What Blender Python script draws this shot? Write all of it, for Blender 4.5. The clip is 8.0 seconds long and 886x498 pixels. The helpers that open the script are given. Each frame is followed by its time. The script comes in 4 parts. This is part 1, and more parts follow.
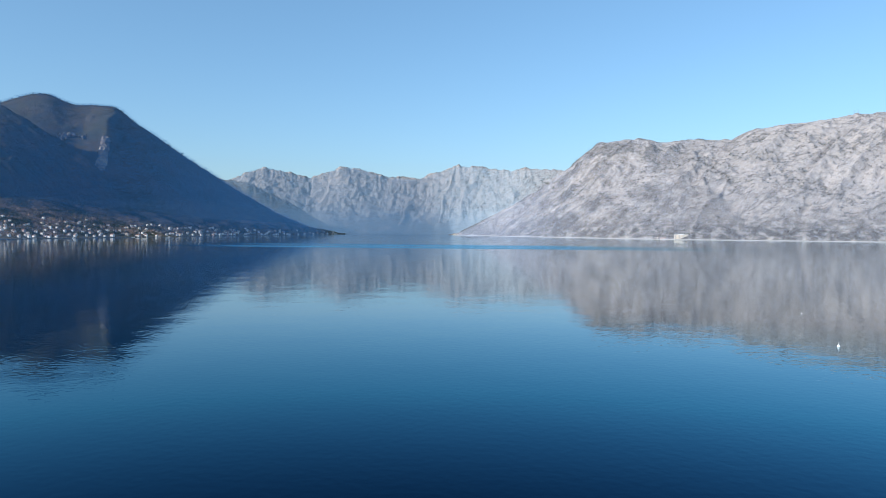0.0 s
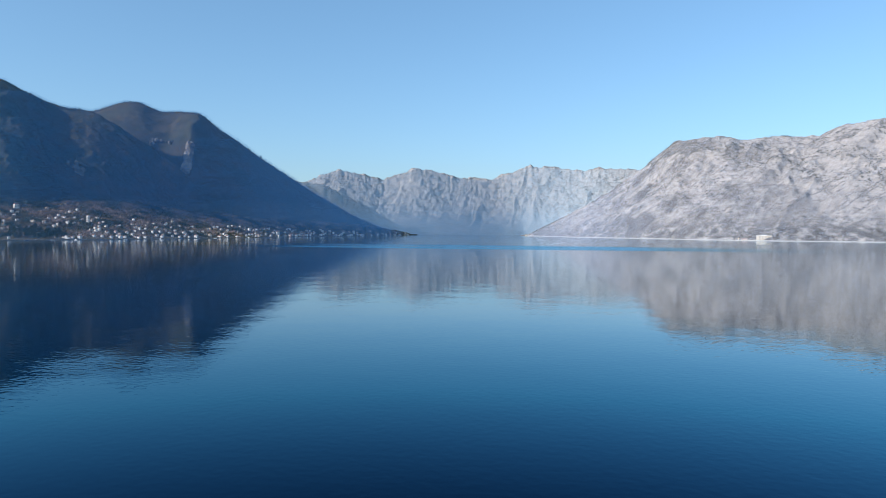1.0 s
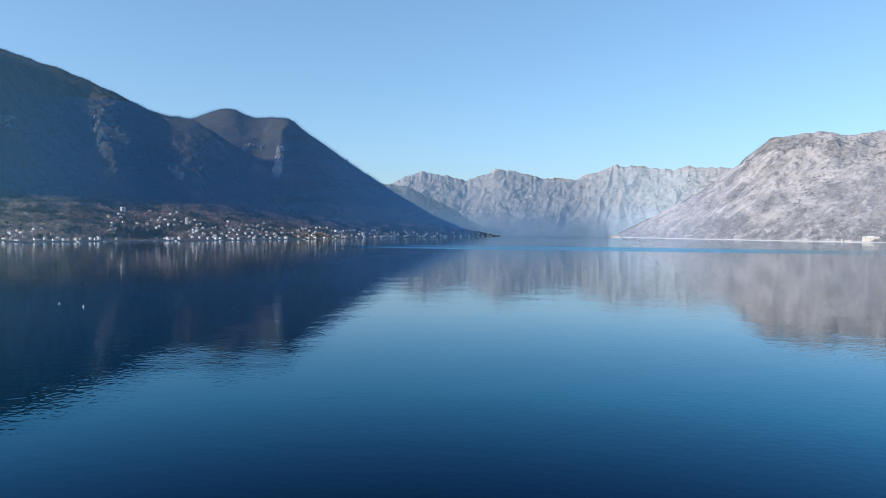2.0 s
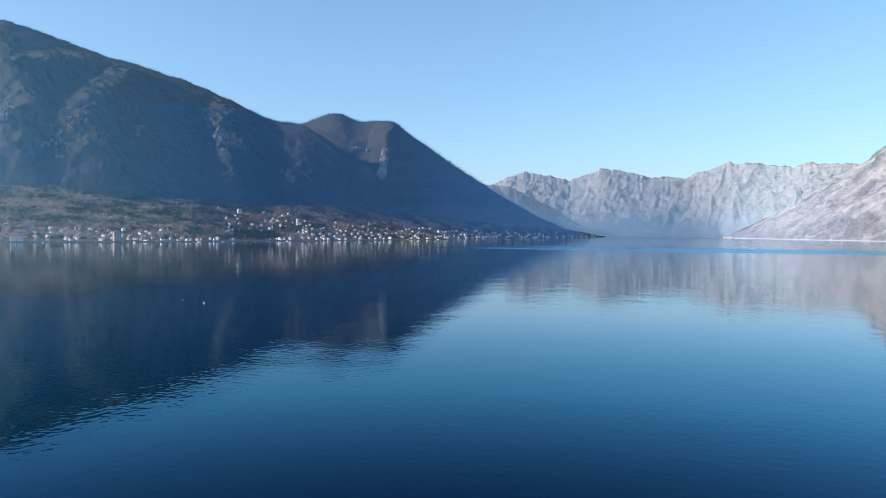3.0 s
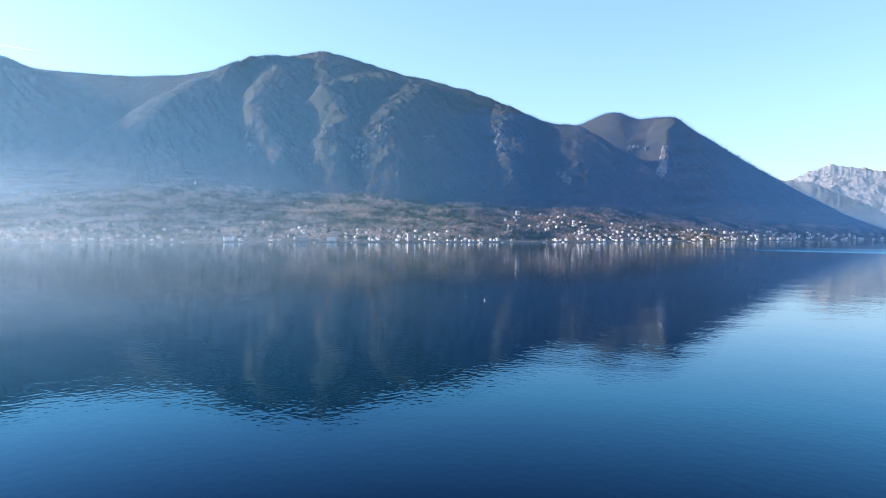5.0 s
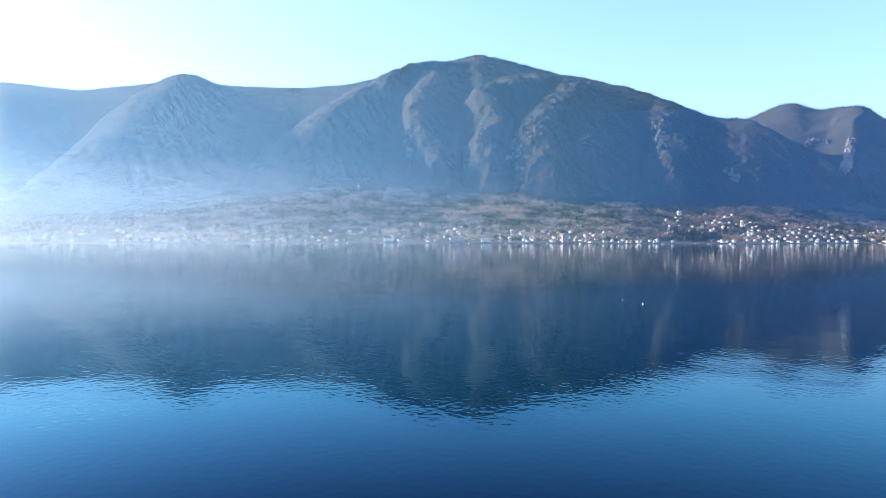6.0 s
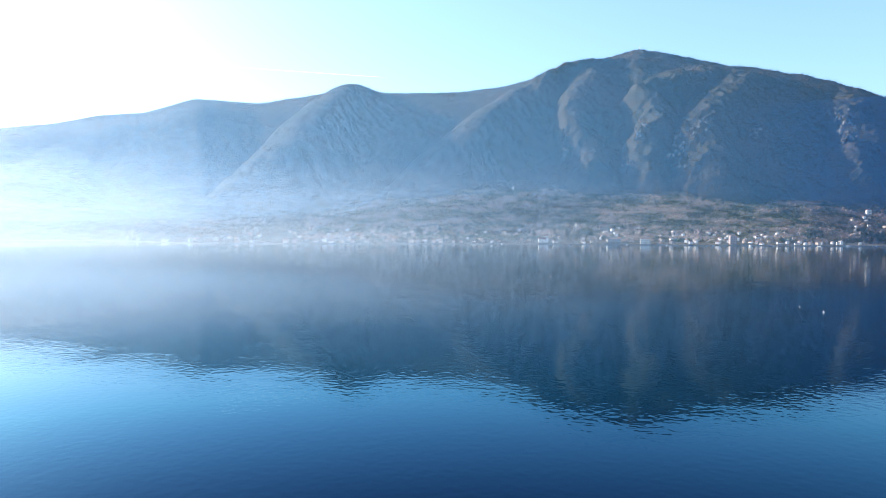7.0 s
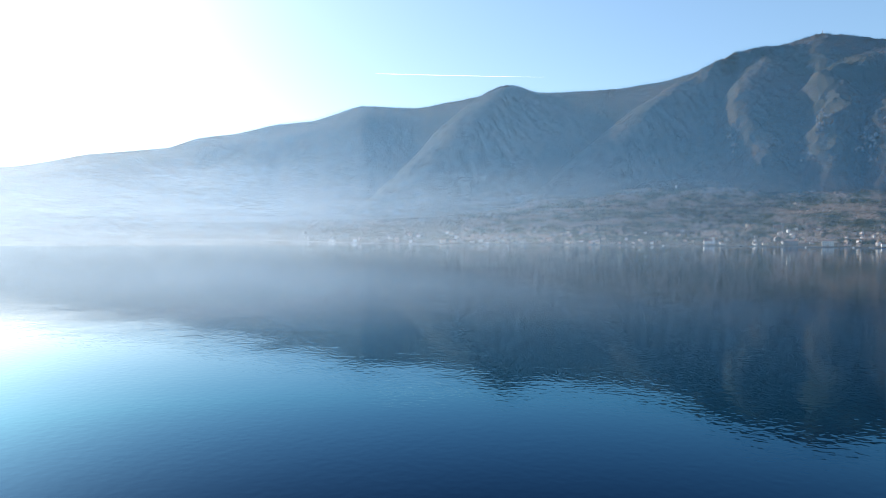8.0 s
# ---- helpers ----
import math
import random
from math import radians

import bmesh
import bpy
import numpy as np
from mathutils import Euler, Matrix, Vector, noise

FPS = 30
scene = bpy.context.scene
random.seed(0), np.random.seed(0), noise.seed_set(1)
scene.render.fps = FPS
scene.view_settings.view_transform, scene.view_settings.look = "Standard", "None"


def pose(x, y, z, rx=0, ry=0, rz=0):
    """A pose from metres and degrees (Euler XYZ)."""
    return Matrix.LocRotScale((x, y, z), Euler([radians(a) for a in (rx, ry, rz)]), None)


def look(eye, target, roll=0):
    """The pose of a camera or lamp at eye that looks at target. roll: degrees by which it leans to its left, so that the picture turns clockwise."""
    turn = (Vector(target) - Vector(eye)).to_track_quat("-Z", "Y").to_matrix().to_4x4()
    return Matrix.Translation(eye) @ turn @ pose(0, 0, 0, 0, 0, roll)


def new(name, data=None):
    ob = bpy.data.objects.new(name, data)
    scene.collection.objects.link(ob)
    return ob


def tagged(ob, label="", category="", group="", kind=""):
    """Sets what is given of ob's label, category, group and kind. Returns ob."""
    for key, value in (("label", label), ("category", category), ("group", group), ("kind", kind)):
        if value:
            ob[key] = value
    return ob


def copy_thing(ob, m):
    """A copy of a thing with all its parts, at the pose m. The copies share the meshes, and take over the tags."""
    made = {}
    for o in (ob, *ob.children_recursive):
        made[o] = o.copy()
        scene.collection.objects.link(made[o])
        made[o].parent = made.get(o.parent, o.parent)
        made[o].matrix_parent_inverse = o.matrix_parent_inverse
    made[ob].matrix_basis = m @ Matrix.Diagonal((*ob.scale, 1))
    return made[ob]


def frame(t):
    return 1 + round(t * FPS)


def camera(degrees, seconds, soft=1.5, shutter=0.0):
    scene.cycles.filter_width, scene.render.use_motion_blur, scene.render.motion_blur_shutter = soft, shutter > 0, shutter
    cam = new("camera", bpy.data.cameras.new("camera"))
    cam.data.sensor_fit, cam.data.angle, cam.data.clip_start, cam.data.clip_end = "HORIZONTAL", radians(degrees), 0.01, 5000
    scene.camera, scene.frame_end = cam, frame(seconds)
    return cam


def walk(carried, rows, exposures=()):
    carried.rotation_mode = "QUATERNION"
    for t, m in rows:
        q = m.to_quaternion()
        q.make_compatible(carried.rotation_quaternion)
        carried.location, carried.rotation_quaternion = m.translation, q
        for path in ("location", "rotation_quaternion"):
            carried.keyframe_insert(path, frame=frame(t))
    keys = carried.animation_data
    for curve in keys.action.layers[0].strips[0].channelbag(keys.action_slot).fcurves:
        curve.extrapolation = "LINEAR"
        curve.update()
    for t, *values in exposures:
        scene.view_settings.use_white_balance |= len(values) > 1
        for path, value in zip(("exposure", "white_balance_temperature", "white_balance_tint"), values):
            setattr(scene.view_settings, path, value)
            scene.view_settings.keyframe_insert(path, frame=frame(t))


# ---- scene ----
cam = camera(65.0, 8.0, 0.8)
EYE = (0.0, 0.0, 20.0)
# seconds, yaw to the left, pitch, roll
PATH = [
    (0.0, 0.00, -1.50, -0.54),
    (0.5, 2.93, -1.49, -0.50),
    (1.0, 5.88, -1.48, -0.51),
    (1.5, 9.05, -1.46, -0.49),
    (3.0, 21.08, -1.45, -0.43),
    (3.5, 25.66, -1.49, -0.43),
    (4.0, 30.97, -1.51, -0.38),
    (4.5, 37.16, -1.51, -0.36),
    (6.0, 56.15, -1.50, -0.30),
    (6.5, 62.47, -1.48, -0.31),
    (7.0, 68.83, -1.45, -0.24),
    (7.5, 75.18, -1.42, -0.23),
    (8.0, 81.57, -1.45, -0.32),
]
walk(cam, [(t, pose(*EYE, 90 + p, r, y)) for t, y, p, r in PATH],
     [(0.0, 0.25, 4960, 4), (1.5, 0.32, 5020, 6), (3.0, 0.52, 5130, 8), (4.5, 0.9, 5200, 11), (6.0, 1.3, 5220, 12), (6.5, 1.26, 5230, 12), (7.2, 0.98, 5290, 10), (8.0, 0.5, 5340, 9)])

# ---- world, sun, exposure ----
SUN_YAW, SUN_EL = 126.0, 22.0
world = bpy.data.worlds.new("world")
scene.world = world
world.use_nodes = True
wt = world.node_tree
sky = wt.nodes.new("ShaderNodeTexSky")
sky.sky_type = "NISHITA"
sky.sun_disc = False
sky.sun_elevation = radians(SUN_EL)
sky.sun_rotation = radians(-SUN_YAW)
sky.air_density, sky.dust_density, sky.ozone_density = 1.0, 1.1, 1.0
wt.nodes["Background"].inputs["Strength"].default_value = 0.13
thin = wt.nodes.new("ShaderNodeHueSaturation")  # a thin high haze pales the blue a little
thin.inputs["Hue"].default_value, thin.inputs["Saturation"].default_value = 0.494, 0.90
wt.links.new(sky.outputs[0], thin.inputs["Color"])
veil = wt.nodes.new("ShaderNodeMix")
veil.data_type = "RGBA"
veil.inputs[0].default_value = 0.22
veil.inputs[7].default_value = (1.7, 2.65, 3.15, 1)
wt.links.new(thin.outputs[0], veil.inputs[6])
wt.links.new(veil.outputs[2], wt.nodes["Background"].inputs["Color"])
sun = new("sun", bpy.data.lights.new("sun", "SUN"))
sun.data.energy, sun.data.angle, sun.data.color = 4.6, radians(0.6), (1.0, 0.81, 0.61)
sun_way = Vector((-math.sin(radians(SUN_YAW)) * math.cos(radians(SUN_EL)), math.cos(radians(SUN_YAW)) * math.cos(radians(SUN_EL)), math.sin(radians(SUN_EL))))
sun.matrix_world = look(sun_way * 4000, (0, 0, 0))

# ---- materials ----
def shader(name):
    m = bpy.data.materials.new(name)
    m.use_nodes = True
    nt = m.node_tree
    return m, nt, nt.nodes["Principled BSDF"]


def add(nt, kind, **props):
    n = nt.nodes.new(kind)
    for key, value in props.items():
        setattr(n, key, value)
    return n


def noise_node(nt, scale, detail=6.0, rough=0.6, stretch=(1, 1, 1), turn=(0, 0, 0), coords="Object"):
    tc = add(nt, "ShaderNodeTexCoord")
    mp = add(nt, "ShaderNodeMapping")
    mp.inputs["Scale"].default_value = stretch
    mp.inputs["Rotation"].default_value = turn
    n = add(nt, "ShaderNodeTexNoise")
    n.inputs["Scale"].default_value, n.inputs["Detail"].default_value, n.inputs["Roughness"].default_value = scale, detail, rough
    nt.links.new(tc.outputs[coords], mp.inputs[0])
    nt.links.new(mp.outputs[0], n.inputs["Vector"])
    return n


def ramp(nt, source, stops):
    r = add(nt, "ShaderNodeValToRGB")
    cr = r.color_ramp
    while len(cr.elements) < len(stops):
        cr.elements.new(0.5)
    for el, (at, col) in zip(cr.elements, stops):
        el.position = at
        el.color = (*col, 1) if len(col) == 3 else col
    nt.links.new(source, r.inputs[0])
    return r


def mix(nt, fac, a, b, mode="MIX"):
    m = add(nt, "ShaderNodeMix", data_type="RGBA", blend_type=mode)
    for slot, v in ((0, fac), (6, a), (7, b)):
        if isinstance(v, (int, float)):
            m.inputs[slot].default_value = v
        elif isinstance(v, tuple):
            m.inputs[slot].default_value = (*v, 1)
        else:
            nt.links.new(v, m.inputs[slot])
    return m.outputs[2]


def bump(nt, b, height, strength, distance):
    n = add(nt, "ShaderNodeBump")
    n.inputs["Strength"].default_value, n.inputs["Distance"].default_value = strength, distance
    nt.links.new(height, n.inputs["Height"])
    if b.inputs["Normal"].links:
        nt.links.new(b.inputs["Normal"].links[0].from_socket, n.inputs["Normal"])
    nt.links.new(n.outputs[0], b.inputs["Normal"])


def steep(nt, lo, hi):
    """0 on flat ground, 1 on steep faces."""
    g = add(nt, "ShaderNodeNewGeometry")
    s = add(nt, "ShaderNodeSeparateXYZ")
    nt.links.new(g.outputs["True Normal"], s.inputs[0])
    r = add(nt, "ShaderNodeMapRange")
    nt.links.new(s.outputs[2], r.inputs["Value"])
    r.inputs["From Min"].default_value, r.inputs["From Max"].default_value = hi, lo
    return r.outputs[0]


def scrub_material():
    m, nt, b = shader("winter_scrub")
    big = noise_node(nt, 0.006, 5)
    mid = noise_node(nt, 0.05, 6)
    fine = noise_node(nt, 0.22, 4, 0.7)
    c1 = ramp(nt, mid.outputs[0], [(0.35, (0.045, 0.05, 0.028)), (0.5, (0.082, 0.074, 0.054)), (0.68, (0.125, 0.104, 0.084))])
    c2 = ramp(nt, fine.outputs[0], [(0.34, (0.022, 0.027, 0.015)), (0.64, (0.185, 0.158, 0.13))])
    col = mix(nt, 0.5, c1.outputs[0], c2.outputs[0])
    rock = ramp(nt, fine.outputs[0], [(0.35, (0.16, 0.155, 0.15)), (0.6, (0.36, 0.35, 0.33))])
    st = steep(nt, 0.80, 0.60)
    spot = ramp(nt, noise_node(nt, 0.02, 8, 0.7).outputs[0], [(0.62, (0, 0, 0)), (0.72, (0.7, 0.7, 0.7))])
    mask = mix(nt, 1.0, st, spot.outputs[0], "MULTIPLY")
    col = mix(nt, mask, col, rock.outputs[0])
    tone = ramp(nt, big.outputs[0], [(0.35, (0.75, 0.85, 0.75)), (0.65, (1.08, 1.0, 0.98))])
    col = mix(nt, 1.0, col, tone.outputs[0], "MULTIPLY")
    nt.links.new(col, b.inputs["Base Color"])
    b.inputs["Roughness"].default_value = 0.95
    b.inputs["Specular IOR Level"].default_value = 0.1
    bump(nt, b, fine.outputs[0], 0.6, 3.0)
    bump(nt, b, mid.outputs[0], 0.3, 6.0)
    return m


def along(nt, axes, scale, detail, rough):
    """Noise drawn out along slanting axes, for beds and gullies."""
    tc, both = add(nt, "ShaderNodeTexCoord"), add(nt, "ShaderNodeCombineXYZ")
    for k, axis in enumerate(axes):
        dot = add(nt, "ShaderNodeVectorMath", operation="DOT_PRODUCT")
        nt.links.new(tc.outputs["Object"], dot.inputs[0])
        dot.inputs[1].default_value = axis
        nt.links.new(dot.outputs["Value"], both.inputs[k])
    n = add(nt, "ShaderNodeTexNoise")
    n.inputs["Scale"].default_value, n.inputs["Detail"].default_value, n.inputs["Roughness"].default_value = scale, detail, rough
    nt.links.new(both.outputs[0], n.inputs["Vector"])
    return n


def limestone_material(name, pale, dark, scrub, spots, low_scrub, wooded=None, slant=None):
    m, nt, b = shader(name)
    strata = noise_node(nt, 0.03, 8, 0.65, (1, 1, 2.2), (0.5, 0.3, 0.6))
    mid = noise_node(nt, 0.045, 8, 0.7)
    fine = noise_node(nt, 0.2, 5, 0.75)
    big = noise_node(nt, 0.008, 5, 0.6)
    c1 = ramp(nt, strata.outputs[0], [(0.36, dark), (0.50, pale)])
    c2 = ramp(nt, fine.outputs[0], [(0.34, dark), (0.54, pale)])
    col = mix(nt, 0.5, c1.outputs[0], c2.outputs[0])
    s1 = ramp(nt, mid.outputs[0], [(spots, (0, 0, 0)), (spots + 0.07, (1, 1, 1))])
    s2 = ramp(nt, big.outputs[0], [(0.35, (0.2, 0.2, 0.2)), (0.6, (1, 1, 1))])
    s3 = mix(nt, 1.0, s1.outputs[0], s2.outputs[0], "MULTIPLY")
    if wooded:  # thicker scrub towards one end of the mountain
        tc, sx = add(nt, "ShaderNodeTexCoord"), add(nt, "ShaderNodeSeparateXYZ")
        nt.links.new(tc.outputs["Object"], sx.inputs[0])
        end = add(nt, "ShaderNodeMapRange", interpolation_type="SMOOTHSTEP")
        nt.links.new(sx.outputs[0], end.inputs["Value"])
        end.inputs["From Min"].default_value, end.inputs["From Max"].default_value = wooded
        grove = ramp(nt, noise_node(nt, 0.009, 8, 0.72).outputs[0], [(0.42, (0, 0, 0)), (0.58, (1, 1, 1))])
        s3 = mix(nt, 1.0, s3, mix(nt, 1.0, grove.outputs[0], end.outputs[0], "MULTIPLY"), "LIGHTEN")
    if slant:  # scrub, and crack shade put into the colour, in slanting gullies between bare slabs
        beds = along(nt, slant, 0.012, 9, 0.62)
        cracks = ramp(nt, beds.outputs[0], [(0.545, (0, 0, 0)), (0.57, (0.85, 0.85, 0.85)), (0.60, (0.0, 0.0, 0.0))])
        s3 = mix(nt, 1.0, s3, cracks.outputs[0], "LIGHTEN")
        bump(nt, b, beds.outputs[0], 1.0, 30.0)
    # scrub grows thicker on the lowest slopes
    g = add(nt, "ShaderNodeNewGeometry")
    sep = add(nt, "ShaderNodeSeparateXYZ")
    nt.links.new(g.outputs["Position"], sep.inputs[0])
    low = add(nt, "ShaderNodeMapRange")
    nt.links.new(sep.outputs[2], low.inputs["Value"])
    low.inputs["From Min"].default_value, low.inputs["From Max"].default_value = low_scrub, low_scrub * 0.25
    belt = ramp(nt, noise_node(nt, 0.035, 6, 0.65).outputs[0], [(0.38, (0, 0, 0)), (0.55, (1, 1, 1))])
    s4 = mix(nt, 1.0, belt.outputs[0], low.outputs[0], "MULTIPLY")
    s3 = mix(nt, 1.0, s3, s4, "LIGHTEN")
    col = mix(nt, s3, col, scrub)
    nt.links.new(col, b.inputs["Base Color"])
    b.inputs["Roughness"].default_value = 0.92
    b.inputs["Specular IOR Level"].default_value = 0.15
    bump(nt, b, strata.outputs[0], 0.8, 8.0)
    bump(nt, b, fine.outputs[0], 1.0, 5.0)
    return m


def water_material():
    m, nt, b = shader("bay_water")
    b.inputs["Base Color"].default_value = (0.0002, 0.0012, 0.0045, 1)
    b.inputs["Roughness"].default_value = 0.9
    b.inputs["Specular IOR Level"].default_value = 0.0
    swell, ripple = noise_node(nt, 0.06, 3, 0.5), noise_node(nt, 0.95, 1.0, 0.4)
    bump(nt, b, swell.outputs[0], 0.35, 0.22)
    bump(nt, b, ripple.outputs[0], 0.4, 0.036)
    wave = b.inputs["Normal"].links[0].from_socket
    calm = add(nt, "ShaderNodeBump")
    calm.inputs["Strength"].default_value, calm.inputs["Distance"].default_value = 0.14, 0.036
    nt.links.new(ripple.outputs[0], calm.inputs["Height"])
    # lanes of ruffled water far out, where the breeze touches it
    tc, sep = add(nt, "ShaderNodeTexCoord"), add(nt, "ShaderNodeSeparateXYZ")
    nt.links.new(tc.outputs["Object"], sep.inputs[0])

    def fade(axis, lo, hi):
        f = add(nt, "ShaderNodeMapRange", interpolation_type="SMOOTHSTEP")
        f.inputs["From Min"].default_value, f.inputs["From Max"].default_value = lo, hi
        nt.links.new(sep.outputs[axis], f.inputs["Value"])
        return f.outputs[0]

    def both_of(*parts):
        out = parts[0]
        for p in parts[1:]:
            out = mix(nt, 1.0, out, p, "MULTIPLY")
        return out

    lane_noise = noise_node(nt, 0.004, 4, 0.6, (0.25, 2.4, 1))
    lane = both_of(fade(1, 765, 800), fade(1, 1060, 930), fade(0, -420, -220), fade(0, 420, 120), ramp(nt, lane_noise.outputs[0], [(0.26, (0.15, 0.15, 0.15)), (0.44, (1, 1, 1))]).outputs[0])
    patch = ramp(nt, noise_node(nt, 0.004, 4, 0.6, (0.35, 1.6, 1)).outputs[0], [(0.40, (0, 0, 0)), (0.54, (0.55, 0.55, 0.55))])
    where = mix(nt, 1.0, lane, both_of(fade(1, 1000, 1200), fade(1, 3600, 2400), fade(0, -900, -500), patch.outputs[0]), "LIGHTEN")
    where = mix(nt, 1.0, where, both_of(fade(1, 250, 900), (0.28, 0.28, 0.28)), "LIGHTEN")
    rough = add(nt, "ShaderNodeMapRange")
    nt.links.new(where, rough.inputs["Value"])
    rough.inputs["To Min"].default_value, rough.inputs["To Max"].default_value = 0.02, 0.17
    # clear water: gloss grows fast towards flat angles; blue is put into steep reflections
    fres = add(nt, "ShaderNodeFresnel")
    fres.inputs["IOR"].default_value = 1.333
    nt.links.new(calm.outputs[0], fres.inputs["Normal"])
    share = ramp(nt, fres.outputs[0], [(0.0, (0, 0, 0)), (0.10, (0.050, 0.050, 0.050)), (0.16, (0.155, 0.155, 0.155)), (0.26, (0.335, 0.335, 0.335)), (0.45, (0.54, 0.54, 0.54)), (1.0, (1, 1, 1))])
    tint = ramp(nt, fres.outputs[0], [(0.08, (0.25, 0.52, 1.0)), (0.25, (0.42, 0.81, 1.0)), (0.5, (0.92, 0.97, 1.0))])
    gloss, both = add(nt, "ShaderNodeBsdfGlossy"), add(nt, "ShaderNodeMixShader")
    nt.links.new(rough.outputs[0], gloss.inputs["Roughness"])
    # bluer reflection off the lanes' steeper wavelets is put into the gloss colour
    nt.links.new(mix(nt, lane, tint.outputs[0], mix(nt, 1.0, tint.outputs[0], (0.5, 0.80, 0.98), "MULTIPLY")), gloss.inputs["Color"])
    nt.links.new(wave, gloss.inputs["Normal"])
    nt.links.new(share.outputs[0], both.inputs[0])
    nt.links.new(b.outputs[0], both.inputs[1])
    nt.links.new(gloss.outputs[0], both.inputs[2])
    nt.links.new(both.outputs[0], nt.nodes["Material Output"].inputs["Surface"])
    return m


def fan_material():
    m, nt, b = shader("terraced_ground")
    mid = noise_node(nt, 0.03, 6, 0.6, (1, 1, 1))
    fine = noise_node(nt, 0.3, 4, 0.7)
    c1 = ramp(nt, mid.outputs[0], [(0.35, (0.07, 0.075, 0.045)), (0.5, (0.13, 0.105, 0.07)), (0.65, (0.20, 0.16, 0.115))])
    c2 = ramp(nt, fine.outputs[0], [(0.3, (0.06, 0.06, 0.035)), (0.65, (0.19, 0.16, 0.115))])
    nt.links.new(mix(nt, 0.5, c1.outputs[0], c2.outputs[0]), b.inputs["Base Color"])
    b.inputs["Roughness"].default_value = 0.95
    b.inputs["Specular IOR Level"].default_value = 0.1
    bump(nt, b, fine.outputs[0], 0.8, 2.0)
    return m


def plain(name, colour, rough=0.8, vary=0.25, scale=0.6, metal=0.0):
    """A weathered even surface: a coarse stain over a fine grain."""
    m, nt, b = shader(name)
    coarse, fine = noise_node(nt, scale, 5, 0.6), noise_node(nt, scale * 9, 3, 0.6)
    lo, hi = tuple(c * (1 - vary) for c in colour), tuple(min(1, c * (1 + vary * 0.5)) for c in colour)
    c1 = ramp(nt, coarse.outputs[0], [(0.35, lo), (0.62, hi)])
    c2 = ramp(nt, fine.outputs[0], [(0.3, lo), (0.7, hi)])
    col = mix(nt, 0.4, c1.outputs[0], c2.outputs[0])
    info = add(nt, "ShaderNodeObjectInfo")
    each = ramp(nt, info.outputs["Random"], [(0.0, (0.82, 0.82, 0.84)), (1.0, (1.08, 1.06, 1.02))])
    nt.links.new(mix(nt, 1.0, col, each.outputs[0], "MULTIPLY"), b.inputs["Base Color"])
    b.inputs["Roughness"].default_value, b.inputs["Metallic"].default_value = rough, metal
    bump(nt, b, fine.outputs[0], 0.3, 0.02)
    return m


def foliage(name, stops, each=0.16):
    m, nt, b = shader(name)
    g = add(nt, "ShaderNodeNewGeometry")
    spot = noise_node(nt, 0.017, 4, 0.6, (1, 1, 2.5))
    mean = add(nt, "ShaderNodeMath", operation="MULTIPLY_ADD")
    nt.links.new(g.outputs["Random Per Island"], mean.inputs[0])
    mean.inputs[1].default_value = each
    bush = noise_node(nt, 0.085, 2, 0.5)
    two = add(nt, "ShaderNodeMath", operation="MULTIPLY_ADD")
    nt.links.new(bush.outputs[0], two.inputs[0])
    two.inputs[1].default_value = 0.7
    wide = add(nt, "ShaderNodeMath", operation="MULTIPLY_ADD")
    nt.links.new(spot.outputs[0], wide.inputs[0])
    wide.inputs[1].default_value, wide.inputs[2].default_value = 1.8, -0.4
    nt.links.new(wide.outputs[0], two.inputs[2])
    less = add(nt, "ShaderNodeMath", operation="SUBTRACT")
    nt.links.new(two.outputs[0], less.inputs[0])
    less.inputs[1].default_value = 0.35
    nt.links.new(less.outputs[0], mean.inputs[2])
    c = ramp(nt, mean.outputs[0], stops)
    nt.nodes.remove(b)
    d, t, x = add(nt, "ShaderNodeBsdfDiffuse"), add(nt, "ShaderNodeBsdfTranslucent"), add(nt, "ShaderNodeMixShader")
    x.inputs[0].default_value = 0.28
    for n in (d, t):
        nt.links.new(c.outputs[0], n.inputs["Color"])
    nt.links.new(d.outputs[0], x.inputs[1])
    nt.links.new(t.outputs[0], x.inputs[2])
    nt.links.new(x.outputs[0], nt.nodes["Material Output"].inputs["Surface"])
    return m


def glass_material():
    m, nt, b = shader("window_glass")
    b.inputs["Base Color"].default_value = (0.02, 0.025, 0.03, 1)
    b.inputs["Roughness"].default_value = 0.08
    return m


SCRUB = scrub_material()
SPUR_ROCK = limestone_material("scrubby_limestone", (0.36, 0.33, 0.29), (0.2, 0.18, 0.16), (0.12, 0.105, 0.085), 0.42, 60.0)
GREY_ROCK = limestone_material("grey_rock", (0.34, 0.32, 0.29), (0.16, 0.15, 0.14), (0.10, 0.095, 0.075), 0.48, 1.0)
LIMESTONE = limestone_material("limestone_scrub", (0.58, 0.505, 0.45), (0.38, 0.33, 0.30), (0.14, 0.125, 0.11), 0.53, 110.0, (1250.0, 450.0), ((0.20, 0.06, 0.17), (0.6, -0.2, -0.85), (0.1, 0.3, 0.1)))
FAR_LIMESTONE = limestone_material("pale_limestone", (0.44, 0.39, 0.36), (0.25, 0.235, 0.23), (0.13, 0.13, 0.115), 0.50, 90.0)
WATER = water_material()
FAN = fan_material()

